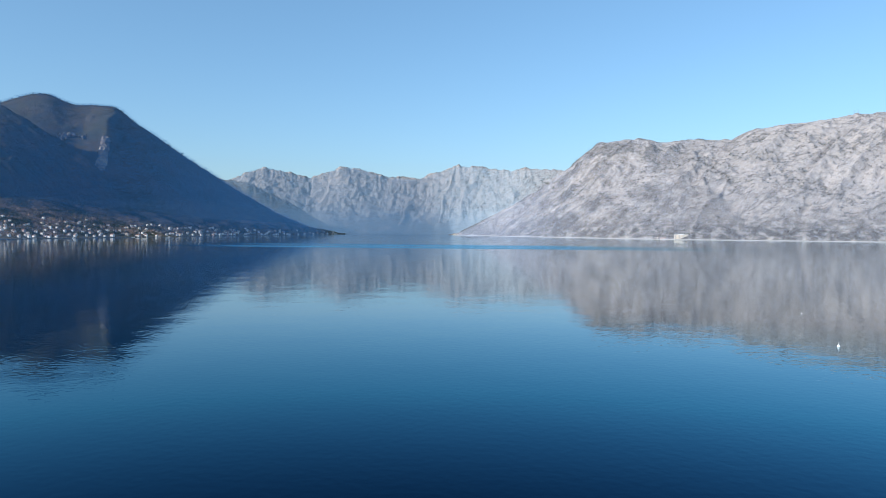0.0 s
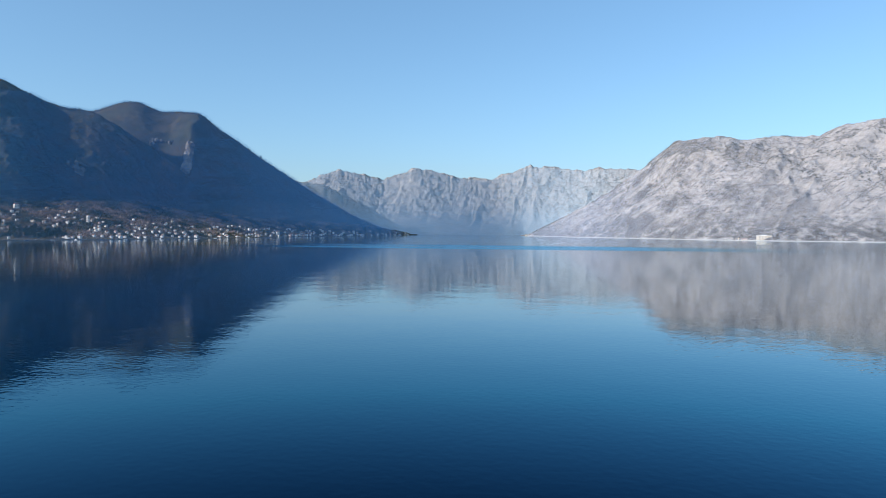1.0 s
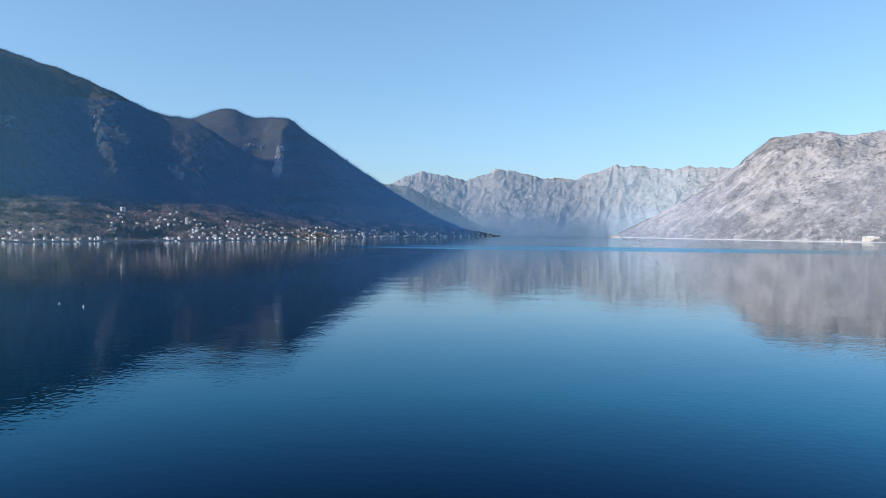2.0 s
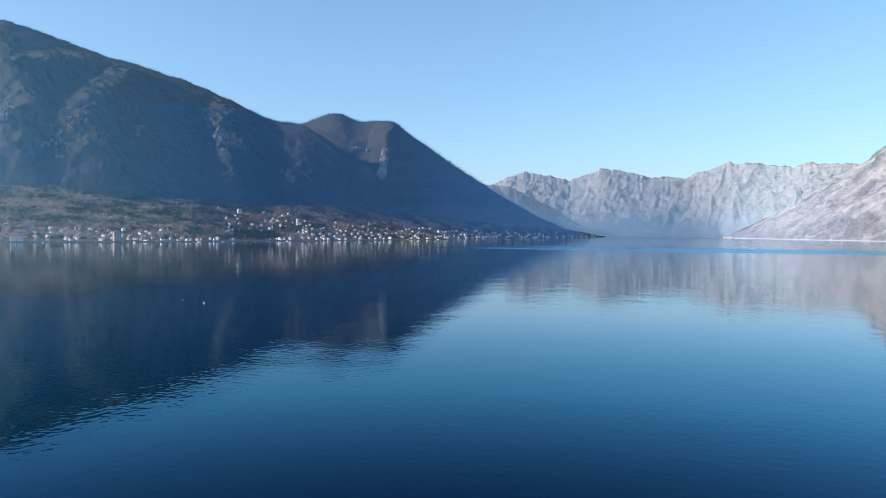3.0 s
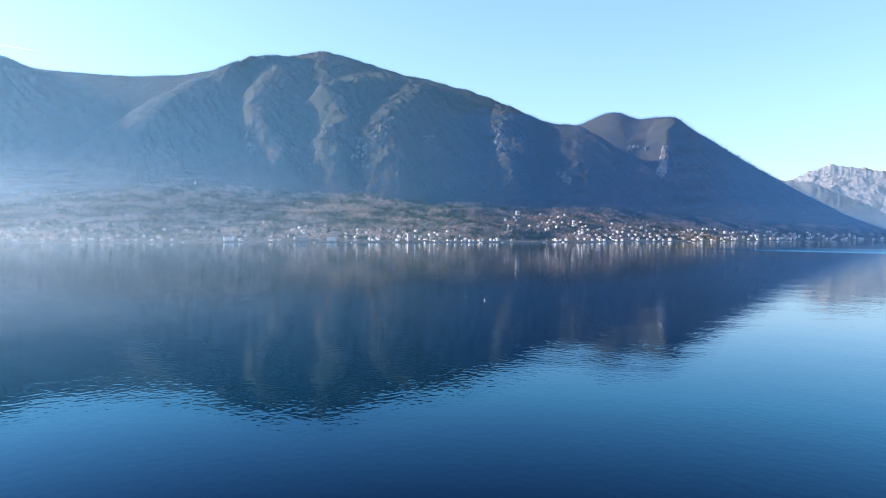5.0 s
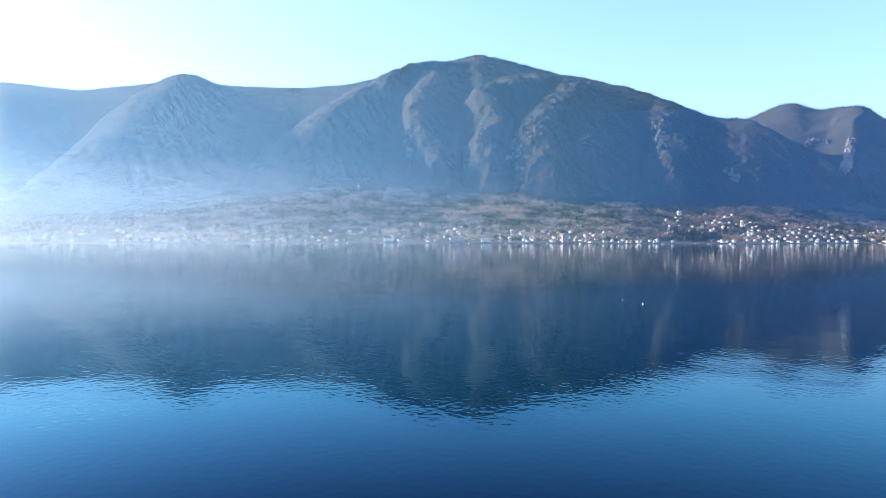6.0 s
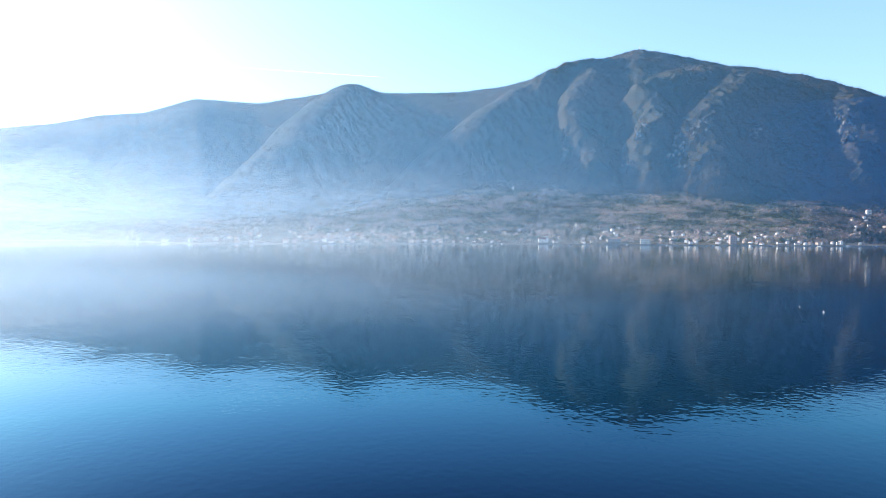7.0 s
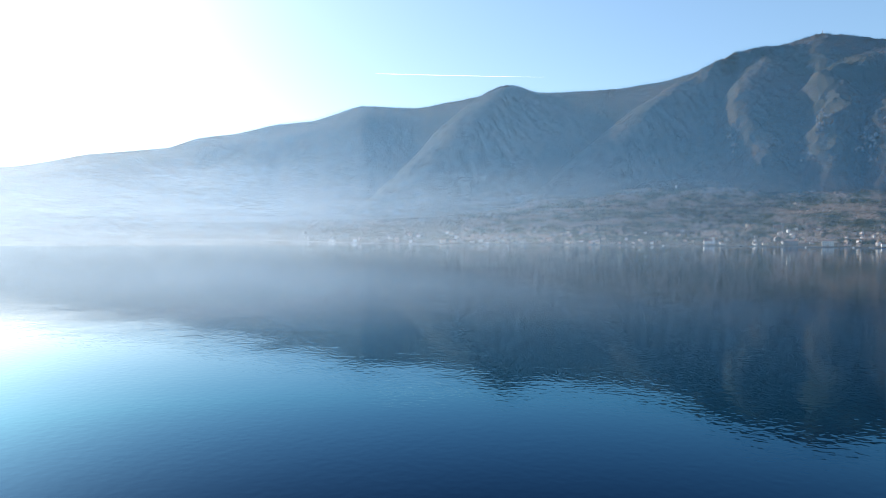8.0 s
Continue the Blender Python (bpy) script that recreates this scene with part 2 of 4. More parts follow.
WHITE = plain("white_render", (0.86, 0.84, 0.80), 0.85, 0.08)
CREAM = plain("cream_render", (0.70, 0.60, 0.46), 0.85, 0.15)
PINK = plain("pink_render", (0.60, 0.46, 0.39), 0.85, 0.15)
STONE = plain("grey_limestone_blocks", (0.40, 0.37, 0.33), 0.9, 0.3)
PALE_STONE = plain("pale_dressed_stone", (0.58, 0.55, 0.50), 0.9, 0.2)
TERRACOTTA = plain("terracotta_tiles", (0.27, 0.14, 0.095), 0.85, 0.35, 0.5)
OLD_TILES = plain("bleached_tiles", (0.30, 0.205, 0.16), 0.85, 0.35, 0.5)
GLASS = glass_material()
QUAY = plain("wet_quay_stone", (0.20, 0.19, 0.175), 0.85, 0.3)
WOOD = plain("weathered_wood", (0.16, 0.11, 0.075), 0.8, 0.35, 1.5)
STEEL = plain("galvanised_steel", (0.45, 0.46, 0.47), 0.5, 0.2, 2.0, 0.7)
HULL = plain("white_gelcoat", (0.80, 0.80, 0.79), 0.3, 0.08, 2.0)
BLUE_HULL = plain("blue_boat_paint", (0.05, 0.12, 0.26), 0.4, 0.15, 2.0)
BUOY = plain("white_buoy_plastic", (0.82, 0.81, 0.78), 0.45, 0.12, 4.0)
BARK = plain("grey_bark", (0.14, 0.11, 0.085), 0.9, 0.4, 2.0)
BRUSH = foliage("winter_brush", [(0.34, (0.09, 0.11, 0.055)), (0.46, (0.23, 0.235, 0.15)), (0.58, (0.40, 0.325, 0.26)), (0.78, (0.52, 0.42, 0.345))], 0.06)
DARK_BRUSH = foliage("brown_winter_brush", [(0.38, (0.07, 0.085, 0.055)), (0.50, (0.165, 0.15, 0.105)), (0.62, (0.30, 0.23, 0.18)), (0.80, (0.42, 0.31, 0.24))], 0.08)
SLOPE_BRUSH = foliage("slope_scrub", [(0.38, (0.055, 0.06, 0.035)), (0.55, (0.11, 0.10, 0.065)), (0.70, (0.19, 0.15, 0.11))])
GREY_SCRUB = foliage("grey_green_scrub", [(0.38, (0.05, 0.055, 0.04)), (0.70, (0.13, 0.12, 0.09))])
EVERGREEN = foliage("dark_evergreen", [(0.35, (0.03, 0.045, 0.022)), (0.75, (0.07, 0.09, 0.045))])

# ---- the land: crest heights are given as degrees above the eye by yaw ----
def lattice(ix, iy, seed):
    h = (ix.astype(np.int64) * 374761393 + iy.astype(np.int64) * 668265263 + seed * 1442695) & 0x7FFFFFFF
    h = ((h ^ (h >> 13)) * 1274126177) & 0x7FFFFFFF
    return ((h ^ (h >> 16)) & 0xFFFF) / 65535.0


def value_noise(x, y, seed=0):
    ix, iy = np.floor(x), np.floor(y)
    fx, fy = x - ix, y - iy
    fx, fy = fx * fx * fx * (fx * (fx * 6 - 15) + 10), fy * fy * fy * (fy * (fy * 6 - 15) + 10)
    a, b = lattice(ix, iy, seed), lattice(ix + 1, iy, seed)
    c, d = lattice(ix, iy + 1, seed), lattice(ix + 1, iy + 1, seed)
    return (a * (1 - fx) + b * fx) * (1 - fy) + (c * (1 - fx) + d * fx) * fy


def fbm(x, y, octaves=5, seed=0, gain=0.5, ridged=False):
    total, amp, norm = 0.0, 1.0, 0.0
    for k in range(octaves):
        n = value_noise(x * 2**k + 17.3 * k, y * 2**k - 9.1 * k, seed + k)
        n = 1 - 2 * np.abs(2 * n - 1) if ridged else 2 * n - 1
        total, norm, amp = total + amp * n, norm + amp, amp * gain
    return total / norm


def curve(pairs, soft=0.4):
    """A smooth function through (yaw, value) pairs in any order."""
    p = np.array(sorted(pairs), float)
    return lambda a: sum(np.interp(a + d * soft, p[:, 0], p[:, 1]) for d in (-1, -0.5, 0, 0.5, 1)) / 5


def polar(yaw, r):
    a = np.radians(yaw)
    return -np.sin(a) * r, np.cos(a) * r


def smooth(x, lo, hi):
    t = np.clip((x - lo) / (hi - lo), 0, 1)
    return t * t * (3 - 2 * t)


def sheet(name, x, y, z, material):
    """One mesh from grids of x, y and z."""
    n, m = x.shape
    me = bpy.data.meshes.new(name)
    co = np.stack([x, y, z], -1).reshape(-1, 3).astype(np.float32)
    i = np.arange(n * m).reshape(n, m)
    q = np.stack([i[:-1, :-1], i[:-1, 1:], i[1:, 1:], i[1:, :-1]], -1).reshape(-1, 4)
    ax, bx = co[q[0, 1]] - co[q[0, 0]], co[q[0, 3]] - co[q[0, 0]]
    if ax[0] * bx[1] - ax[1] * bx[0] < 0:
        q = q[:, ::-1]
    me.vertices.add(len(co))
    me.vertices.foreach_set("co", co.ravel())
    me.loops.add(q.size)
    me.loops.foreach_set("vertex_index", q.ravel().astype(np.int32))
    me.polygons.add(len(q))
    me.polygons.foreach_set("loop_start", np.arange(0, q.size, 4, dtype=np.int32))
    me.update(calc_edges=True)
    me.polygons.foreach_set("use_smooth", np.ones(len(q), bool))
    me.materials.append(material)
    return new(name, me)


def mountain(name, yaws, steps, foot, crest, sky_line, back, shape, detail, material):
    """A mountain side that climbs from its foot to its crest and falls away behind it."""
    v = np.concatenate([np.linspace(0, 1, steps), np.linspace(1, 1.6, steps // 5)[1:]])
    Y, V = np.meshgrid(yaws, v, indexing="ij")
    f, c = foot(Y), crest(Y)
    r = f + (c - f) * V
    top = np.maximum(20 + c * np.tan(np.radians(sky_line(Y))), 2.0)
    z = np.where(V <= 1, top * shape(np.minimum(V, 1)), top * (1 - back * (V - 1)))
    z = z + detail(Y, V, r, top)
    x, y = polar(Y, r)
    return sheet(name, x, y, np.where(V <= 0.001, -6.0, z), material)


# shore: metres from the eye's foot, by yaw
west_shore = curve([(5, 4300), (7.5, 3600), (8.5, 3200), (10.3, 2684), (13, 2320), (17.3, 2000), (21.5, 1700), (25.4, 1530), (29, 1400), (32, 1300), (36.4, 1250), (41, 1175), (46, 1150), (55, 1135), (62, 1140), (72, 1095), (81, 1075), (88, 1120), (91, 1230), (95, 1450), (103, 1570), (114, 1664), (140, 1500), (240, 1200)])
fan_depth = curve([(8, 60), (13, 120), (17, 180), (21, 260), (29, 380), (35, 430), (45, 450), (60, 470), (72, 430), (80, 330), (90, 220), (103, 120), (115, 60), (240, 60)])
fan_rise = curve([(7.6, -0.37), (8.6, -0.25), (10, 0.0), (13, 0.3), (17, 0.45), (20.6, 0.6), (25, 1.0), (29.5, 1.75), (34, 2.05), (41, 2.25), (46, 2.5), (50, 3.2), (54, 3.05), (58.6, 3.2), (62.5, 3.5), (68, 3.2), (73.5, 2.5), (77, 1.8), (81, 1.5), (90, 1.0), (110, 0.5), (240, 0.5)])


def fan_height(yaw, u):
    """Height of the cultivated slope; u is 0 at the quay and 1 at the mountain's foot."""
    r = west_shore(yaw) + fan_depth(yaw) * u
    top = 20 + (west_shore(yaw) + fan_depth(yaw)) * np.tan(np.radians(fan_rise(yaw)))
    x, y = polar(yaw, r)
    lumps = 5.0 * fbm(x / 90, y / 90, 4, 5) * smooth(u, 0.05, 0.4)
    return 0.9 + (top - 0.9) * (0.12 * u + 0.88 * u**1.6) + lumps


def lines(*paths):
    """Ribs: the gully line on a rib's sunny side as (share of the climb, yaw), the height, the width of its sunny side by share of the climb, and of its gentle side, in degrees."""
    return [(curve(p, 0.025), amp, curve(up, 0.05), down) for p, amp, up, down in paths]


RIBS = lines(
    ([(0.0, 59.3), (0.05, 58.9), (0.2, 58.5), (0.28, 59.6), (0.45, 59.3), (0.62, 58.3), (0.7, 58.2), (0.9, 58.2)], 76, [(0, 3.2), (0.12, 2.3), (0.3, 1.6), (1, 1.7)], 2.9),
    ([(0.0, 53.8), (0.04, 53.8), (0.09, 54.5), (0.16, 53.7), (0.22, 54.3), (0.29, 52.9), (0.41, 53.1), (0.48, 54.6), (0.56, 52.6), (0.81, 50.0), (1.0, 48.1)], 70, [(0, 2.8), (0.15, 2.1), (0.45, 1.8), (0.62, 3.0), (1, 4.5)], 2.6),
    ([(0.0, 51.1), (0.04, 51.0), (0.15, 50.6), (0.25, 51.2), (0.34, 50.6), (0.5, 49.0), (0.66, 47.6), (0.9, 46.6)], 84, [(0, 3.6), (0.3, 3.1), (0.6, 2.7), (1, 2.5)], 4.0),
    ([(0.0, 46.0), (0.3, 45.4), (0.52, 45.8), (0.74, 43.0), (1.0, 41.5)], 30, [(0, 1.8), (1, 1.8)], 2.8),
    ([(0.0, 39.5), (0.14, 39.3), (0.28, 39.5), (0.45, 38.8), (0.53, 40.2), (1.0, 39.3)], 60, [(0, 3.2), (0.3, 2.3), (1, 2.5)], 3.0),
    ([(0.0, 33.9), (0.5, 35.0), (0.9, 37.0)], 9, [(0, 1.8), (1, 1.8)], 2.4),
    ([(0.0, 74.4), (0.06, 73.5), (0.2, 71.3), (0.34, 69.1), (0.52, 66.5), (0.7, 62.8), (0.74, 60.6), (0.8, 58.3)], 125, [(0, 5.6), (0.3, 4.2), (0.7, 2.8), (1, 2.2)], 3.8),
    ([(0.0, 88.3), (0.09, 86.9), (0.18, 85.2), (0.32, 83.3), (0.55, 80.9), (0.77, 78.9), (1.0, 76.7)], 130, [(0, 6.2), (0.4, 4.4), (1, 3.0)], 4.2),
    ([(0.0, 105.0), (0.4, 100.0), (1.0, 93.0)], 36, [(0, 4.0), (1, 4.0)], 11.0),
)


def west_detail(Y, V, r, top):
    rib = np.zeros_like(Y)
    x, y = polar(Y, r)
    vc = np.clip(V, 0, 1)
    wob = 0.5 * fbm(x / 60, y / 60, 5, 31, 0.6)
    for path, amp, up_of, down in RIBS:
        d, up = path(vc) + 0.75 - Y - wob, 1.15 * up_of(vc)
        rise = np.sin(np.clip(d / up, 0, 1) * np.pi / 2)
        fall = np.exp(-((np.maximum(d - up, 0) / (0.62 * down)) ** 2))
        rib = np.maximum(rib, amp * rise * fall)
    rib = rib * (1 - 0.8 * smooth(vc, 0.72, 0.97))
    ease = 1.55 * vc**0.36 * (1 - vc) ** 0.9
    ease = np.maximum(ease, 0.45 * smooth(vc, 0.0, 0.03) * (1 - vc))
    knobs = 8 * fbm(x / 42, y / 42, 5, 36, 0.55, True) * np.clip(rib / 50, 0.25, 1)
    gully = 12 * fbm(x / 120 + 2 * wob, y / 120, 5, 8, ridged=True)
    calm = (1 - 0.75 * smooth(Y, 58, 68)) * np.clip(top / 200, 0, 1) ** 1.5
    return ((rib - 14) * np.clip(top / 120, 0, 1) + gully * calm) * ease + calm * (knobs + 6.0 * fbm(x / 50, y / 50, 5, 3) + 1.8 * fbm(x / 9, y / 9, 3, 4)) * smooth(V, 0.0, 0.15)


west_crest = curve([(15, 2300), (25, 1950), (32, 2080), (37, 2200), (45, 2330), (60, 2380), (77, 2500), (90, 2250), (102, 2400), (114, 2700), (130, 2800), (150, 2600), (240, 2200)])
west_line = curve([(15, -0.6), (18, -0.4), (20.5, 0.1), (23, 0.9), (24.6, 1.9), (25.9, 4.0), (27.2, 5.06), (29.1, 6.4), (31, 7.6), (32.5, 8.42), (33.6, 8.62), (34.9, 8.75), (35.7, 8.95), (37, 9.5), (38.8, 10.38), (42, 11.45), (45.7, 12.26), (48.8, 13.0), (51.7, 13.8), (53.2, 14.1), (55.7, 13.55), (59, 13.36), (61.7, 12.15), (64.3, 11.6), (67.3, 11.25), (72.2, 11.1), (74.9, 11.1), (76.7, 11.36), (79.5, 10.75), (83.7, 9.92), (88.3, 10.05), (90.1, 9.45), (91.9, 8.8), (95.4, 8.3), (98, 7.55), (101, 7.05), (103, 6.25), (108.8, 5.45), (112, 4.6), (118, 3.6), (126, 3.0), (240, 3.0)])
west_foot = lambda Y: west_shore(Y) + fan_depth(Y) * 0.93


def west_shape(V):
    return 0.13 + 0.87 * (0.6 * V + 0.4 * np.sin(V * np.pi / 2))


west_yaws = np.concatenate([np.arange(15, 118, 0.1), np.arange(118, 240, 1.5)])
west = mountain("mountain_west", west_yaws, 170, west_foot, west_crest, west_line, 0.9, west_shape, west_detail, SCRUB)
tagged(west, "long steep mountain with brown winter scrub above the bay", "mountain", kind="structure")


def north_detail(Y, V, r, top):
    x, y = polar(Y, r)
    ease = np.sin(np.pi * np.clip(V, 0, 1)) ** 0.7
    wob = 0.5 * fbm(x / 110, y / 110, 4, 33)
    rib = 30 * np.clip(1 - np.abs(Y + wob - curve([(0, 27.0), (0.35, 26.3), (0.6, 25.4), (1, 24.9)], 0.1)(np.clip(V, 0, 1))) / 1.6, 0, 1) * ease * smooth(V, 0.36, 0.6)
    return rib + ease * 9 * fbm(x / 170, y / 170, 5, 9, ridged=True) + 3.5 * fbm(x / 45, y / 45, 5, 3) * smooth(V, 0, 0.15)


north_line = curve([(8, -0.4), (10.6, 0.0), (13.3, 1.14), (15.3, 2.31), (17.3, 3.54), (19.8, 5.12), (22, 6.62), (23.8, 7.81), (25.3, 8.82), (26.4, 8.89), (28, 8.74), (29.0, 9.2), (29.8, 9.53), (31, 9.1), (32.6, 8.39), (33.7, 8.3), (35.6, 8.0), (42, 7.0)], 0.6)
north_crest = curve([(8, 3300), (11, 2850), (15, 2800), (20, 2700), (25.3, 2650), (29.8, 3000), (42, 3000)])
north = mountain("mountain_north", np.arange(8, 42, 0.09), 150, lambda Y: west_shore(Y) + fan_depth(Y) * 0.9, north_crest, north_line, 0.9, lambda V: 0.05 + 0.95 * (0.45 * V + 0.55 * np.sin(V * np.pi / 2)), north_detail, SCRUB)
tagged(north, "dark rounded mountain with a bare limestone cliff", "mountain", kind="structure")

spur = mountain("mountain_spur", np.arange(6, 21, 0.09), 90, curve([(6, 3560), (21, 3300)]), curve([(6, 3800), (9, 3750), (21, 3700)]),
                curve([(6, -0.4), (8.4, -0.2), (10.6, 1.0), (12.9, 2.4), (14.5, 3.15), (16.1, 3.7), (17.5, 3.85), (21, 4.2)]), 0.9, lambda V: V**0.9,
                lambda Y, V, r, top: 12 * fbm(Y * 1.2, V * 2, 5, 12, ridged=True) * np.clip(top / 150, 0, 1), SPUR_ROCK)
tagged(spur, "hazy spur of a wooded mountain behind the cape", "mountain", kind="structure")


def far_detail(Y, V, r, top):
    x, y = polar(Y, r)
    ease = np.sin(np.pi * np.clip(V, 0, 1)) ** 0.6
    warp = 0.5 * fbm(Y * 0.5, V * 2, 3, 25)
    return ease * (38 * fbm(Y * 0.42 + warp + V, V * 1.7 + Y * 0.16, 6, 21, 0.58, True) + 19 * fbm(x / 90, y / 90, 6, 22, 0.6, True)) + 6 * fbm(x / 40, y / 40, 4, 23) * smooth(V, 0, 0.2) + 17 * fbm(Y * 1.1, V, 5, 27, 0.55, True) * smooth(V, 0.6, 1.0)


far_line = curve([(-14, 4.6), (-9, 5.06), (-6.7, 5.06), (-5.3, 4.93), (-3, 5.19), (-1.1, 5.32), (0.2, 4.85), (2.1, 4.18), (4.9, 4.37), (6.7, 4.94), (8.1, 5.09), (9.9, 4.51), (10.8, 4.12), (13, 4.65), (14.3, 4.92), (15.6, 4.57), (16.9, 3.87), (20, 3.6), (24, 3.5)], 0.12)
far = mountain("mountain_far", np.arange(-14, 24, 0.06), 120, lambda Y: 3920 + 0 * Y, lambda Y: 4520 + 0 * Y, far_line, 0.6, lambda V: 0.06 * smooth(V, 0, 0.1) + 0.94 * V**1.15, far_detail, FAR_LIMESTONE)
tagged(far, "pale limestone mountain range at the head of the bay", "mountain", kind="structure")

east_shore = curve([(-0.5, 3520), (-2, 3150), (-5.4, 2712), (-9.9, 2457), (-14.4, 2263), (-18.7, 2150), (-26, 2180), (-33, 2230), (-60, 1900), (-120, 1200)])
east_crest = curve([(-0.5, 3600), (-5.3, 3150), (-9.9, 3050), (-16, 3050), (-33, 3150), (-60, 2900), (-120, 2200)])
east_line = curve([(-0.5, -0.36), (-1, -0.3), (-3, 0.7), (-5.3, 2.07), (-7.6, 3.46), (-9.9, 5.05), (-11.6, 6.47), (-12.5, 7.15), (-14.5, 7.35), (-16.4, 7.48), (-17.1, 7.16), (-20.6, 7.26), (-22.2, 7.2), (-24.1, 7.95), (-25.6, 8.2), (-28.2, 8.3), (-30.3, 8.55), (-34, 8.6), (-50, 8), (-120, 3)], 0.15)


def east_detail(Y, V, r, top):
    x, y = polar(Y, r)
    ease = np.sin(np.pi * np.clip(V, 0, 1)) ** 0.6 * np.clip(top / 120, 0, 1)
    warp = 0.4 * fbm(Y * 0.3, V * 2, 3, 45)
    a, b = (Y + 9 * V) / 2.6 + warp, V * 0.9 - Y * 0.06
    cut = np.clip(fbm(a * 0.8 + 7, b * 0.8, 4, 48, 0.5, True), 0, 1) ** 2
    return ease * (32 * fbm(a, b, 6, 41, 0.55, True) - 36 * cut + 12 * fbm(x / 60, y / 60, 5, 49, 0.6, True) + 10 * fbm(Y / 2.2, V * 4, 5, 46, 0.5, True) + 12 * fbm(x / 80, y / 80, 5, 42)) + 4 * fbm(x / 30, y / 30, 4, 43) * smooth(V, 0, 0.2) + (9 * fbm(Y * 0.8, V * 2, 5, 47, 0.55, True) - 9) * smooth(V, 0.75, 1.0) * np.clip(top / 200, 0, 1)


east_yaws = np.concatenate([np.arange(-120, -36, 1.5), np.arange(-36, -0.45, 0.08)])
east = mountain("mountain_east", east_yaws, 170, east_shore, east_crest, east_line, 0.6, lambda V: 0.012 + 0.988 * (0.55 * V + 0.45 * np.sin(V * np.pi / 2)), east_detail, LIMESTONE)
tagged(east, "bare grey-white limestone mountain with patchy scrub", "mountain", kind="structure")

# cultivated slope between quay and mountain
fu = np.concatenate([[0.0, 0.0], np.linspace(0.0, 1.12, 70)])
FY, FU = np.meshgrid(np.arange(7.6, 116, 0.12), fu, indexing="ij")
FX, FYY = polar(FY, west_shore(FY) + fan_depth(FY) * FU)
FZ = fan_height(FY, FU)
FZ[:, 0] = -6.0
fan = sheet("ground", FX, FYY, FZ, FAN)
tagged(fan, "terraced slope with brown winter scrub behind the villages", "ground", kind="structure")

# the bay
bm = bmesh.new()
bmesh.ops.create_circle(bm, cap_ends=True, segments=96, radius=6500)
me = bpy.data.meshes.new("water")
bm.to_mesh(me)
bm.free()
me.materials.append(WATER)
tagged(new("water", me), "calm deep blue bay water with fine ripples", "water", kind="structure")

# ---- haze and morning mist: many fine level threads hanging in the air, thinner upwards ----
# Scattered light in the air is put into the colour of these added threads.
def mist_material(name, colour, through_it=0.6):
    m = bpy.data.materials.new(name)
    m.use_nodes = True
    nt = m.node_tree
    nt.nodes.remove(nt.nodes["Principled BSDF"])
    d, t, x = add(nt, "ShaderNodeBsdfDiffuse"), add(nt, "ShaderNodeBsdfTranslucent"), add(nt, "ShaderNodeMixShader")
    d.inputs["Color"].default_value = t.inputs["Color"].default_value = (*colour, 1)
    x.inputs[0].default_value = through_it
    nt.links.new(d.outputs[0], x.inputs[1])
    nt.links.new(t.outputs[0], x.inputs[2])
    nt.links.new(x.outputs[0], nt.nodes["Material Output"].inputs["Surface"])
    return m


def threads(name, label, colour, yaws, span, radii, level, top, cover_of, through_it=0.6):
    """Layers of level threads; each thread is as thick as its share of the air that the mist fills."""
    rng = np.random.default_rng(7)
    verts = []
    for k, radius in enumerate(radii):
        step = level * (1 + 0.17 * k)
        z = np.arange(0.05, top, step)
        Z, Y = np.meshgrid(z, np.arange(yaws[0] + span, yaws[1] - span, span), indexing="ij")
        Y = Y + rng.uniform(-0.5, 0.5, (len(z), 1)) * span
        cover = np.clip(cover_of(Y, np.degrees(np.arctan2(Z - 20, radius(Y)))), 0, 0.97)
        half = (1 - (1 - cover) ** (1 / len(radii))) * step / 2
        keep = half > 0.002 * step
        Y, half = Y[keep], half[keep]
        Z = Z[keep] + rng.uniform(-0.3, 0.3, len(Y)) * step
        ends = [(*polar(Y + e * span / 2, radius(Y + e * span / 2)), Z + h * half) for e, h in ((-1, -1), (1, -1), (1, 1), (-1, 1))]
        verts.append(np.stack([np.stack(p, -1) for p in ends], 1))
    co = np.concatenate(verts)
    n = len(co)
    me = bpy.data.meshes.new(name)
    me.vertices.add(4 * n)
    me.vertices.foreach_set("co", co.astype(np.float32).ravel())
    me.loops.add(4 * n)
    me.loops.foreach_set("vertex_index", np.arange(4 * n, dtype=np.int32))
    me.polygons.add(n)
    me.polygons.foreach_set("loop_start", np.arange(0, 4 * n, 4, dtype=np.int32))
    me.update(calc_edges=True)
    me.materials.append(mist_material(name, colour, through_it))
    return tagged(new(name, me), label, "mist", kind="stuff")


def outline(*lands):
    """The true skyline of some mountains, as degrees above the eye by yaw."""
    line = np.full(1700, -2.0)
    for ob in lands:
        p = np.empty(len(ob.data.vertices) * 3, np.float32)
        ob.data.vertices.foreach_get("co", p)
        p = p.reshape(-1, 3)
        k = np.degrees(np.arctan2(-p[:, 0], p[:, 1])) * 10 + 400
        ok = (k >= 0) & (k < 1699)
        np.maximum.at(line, k[ok].astype(int), np.degrees(np.arctan2(p[ok, 2] - 20, np.hypot(p[ok, 0], p[ok, 1]))))
    yaw = np.arange(1700) / 10 - 39.95
    known = line > -2
    return lambda Y: np.interp(Y, yaw[known], line[known])


crest_line = outline(west, north)


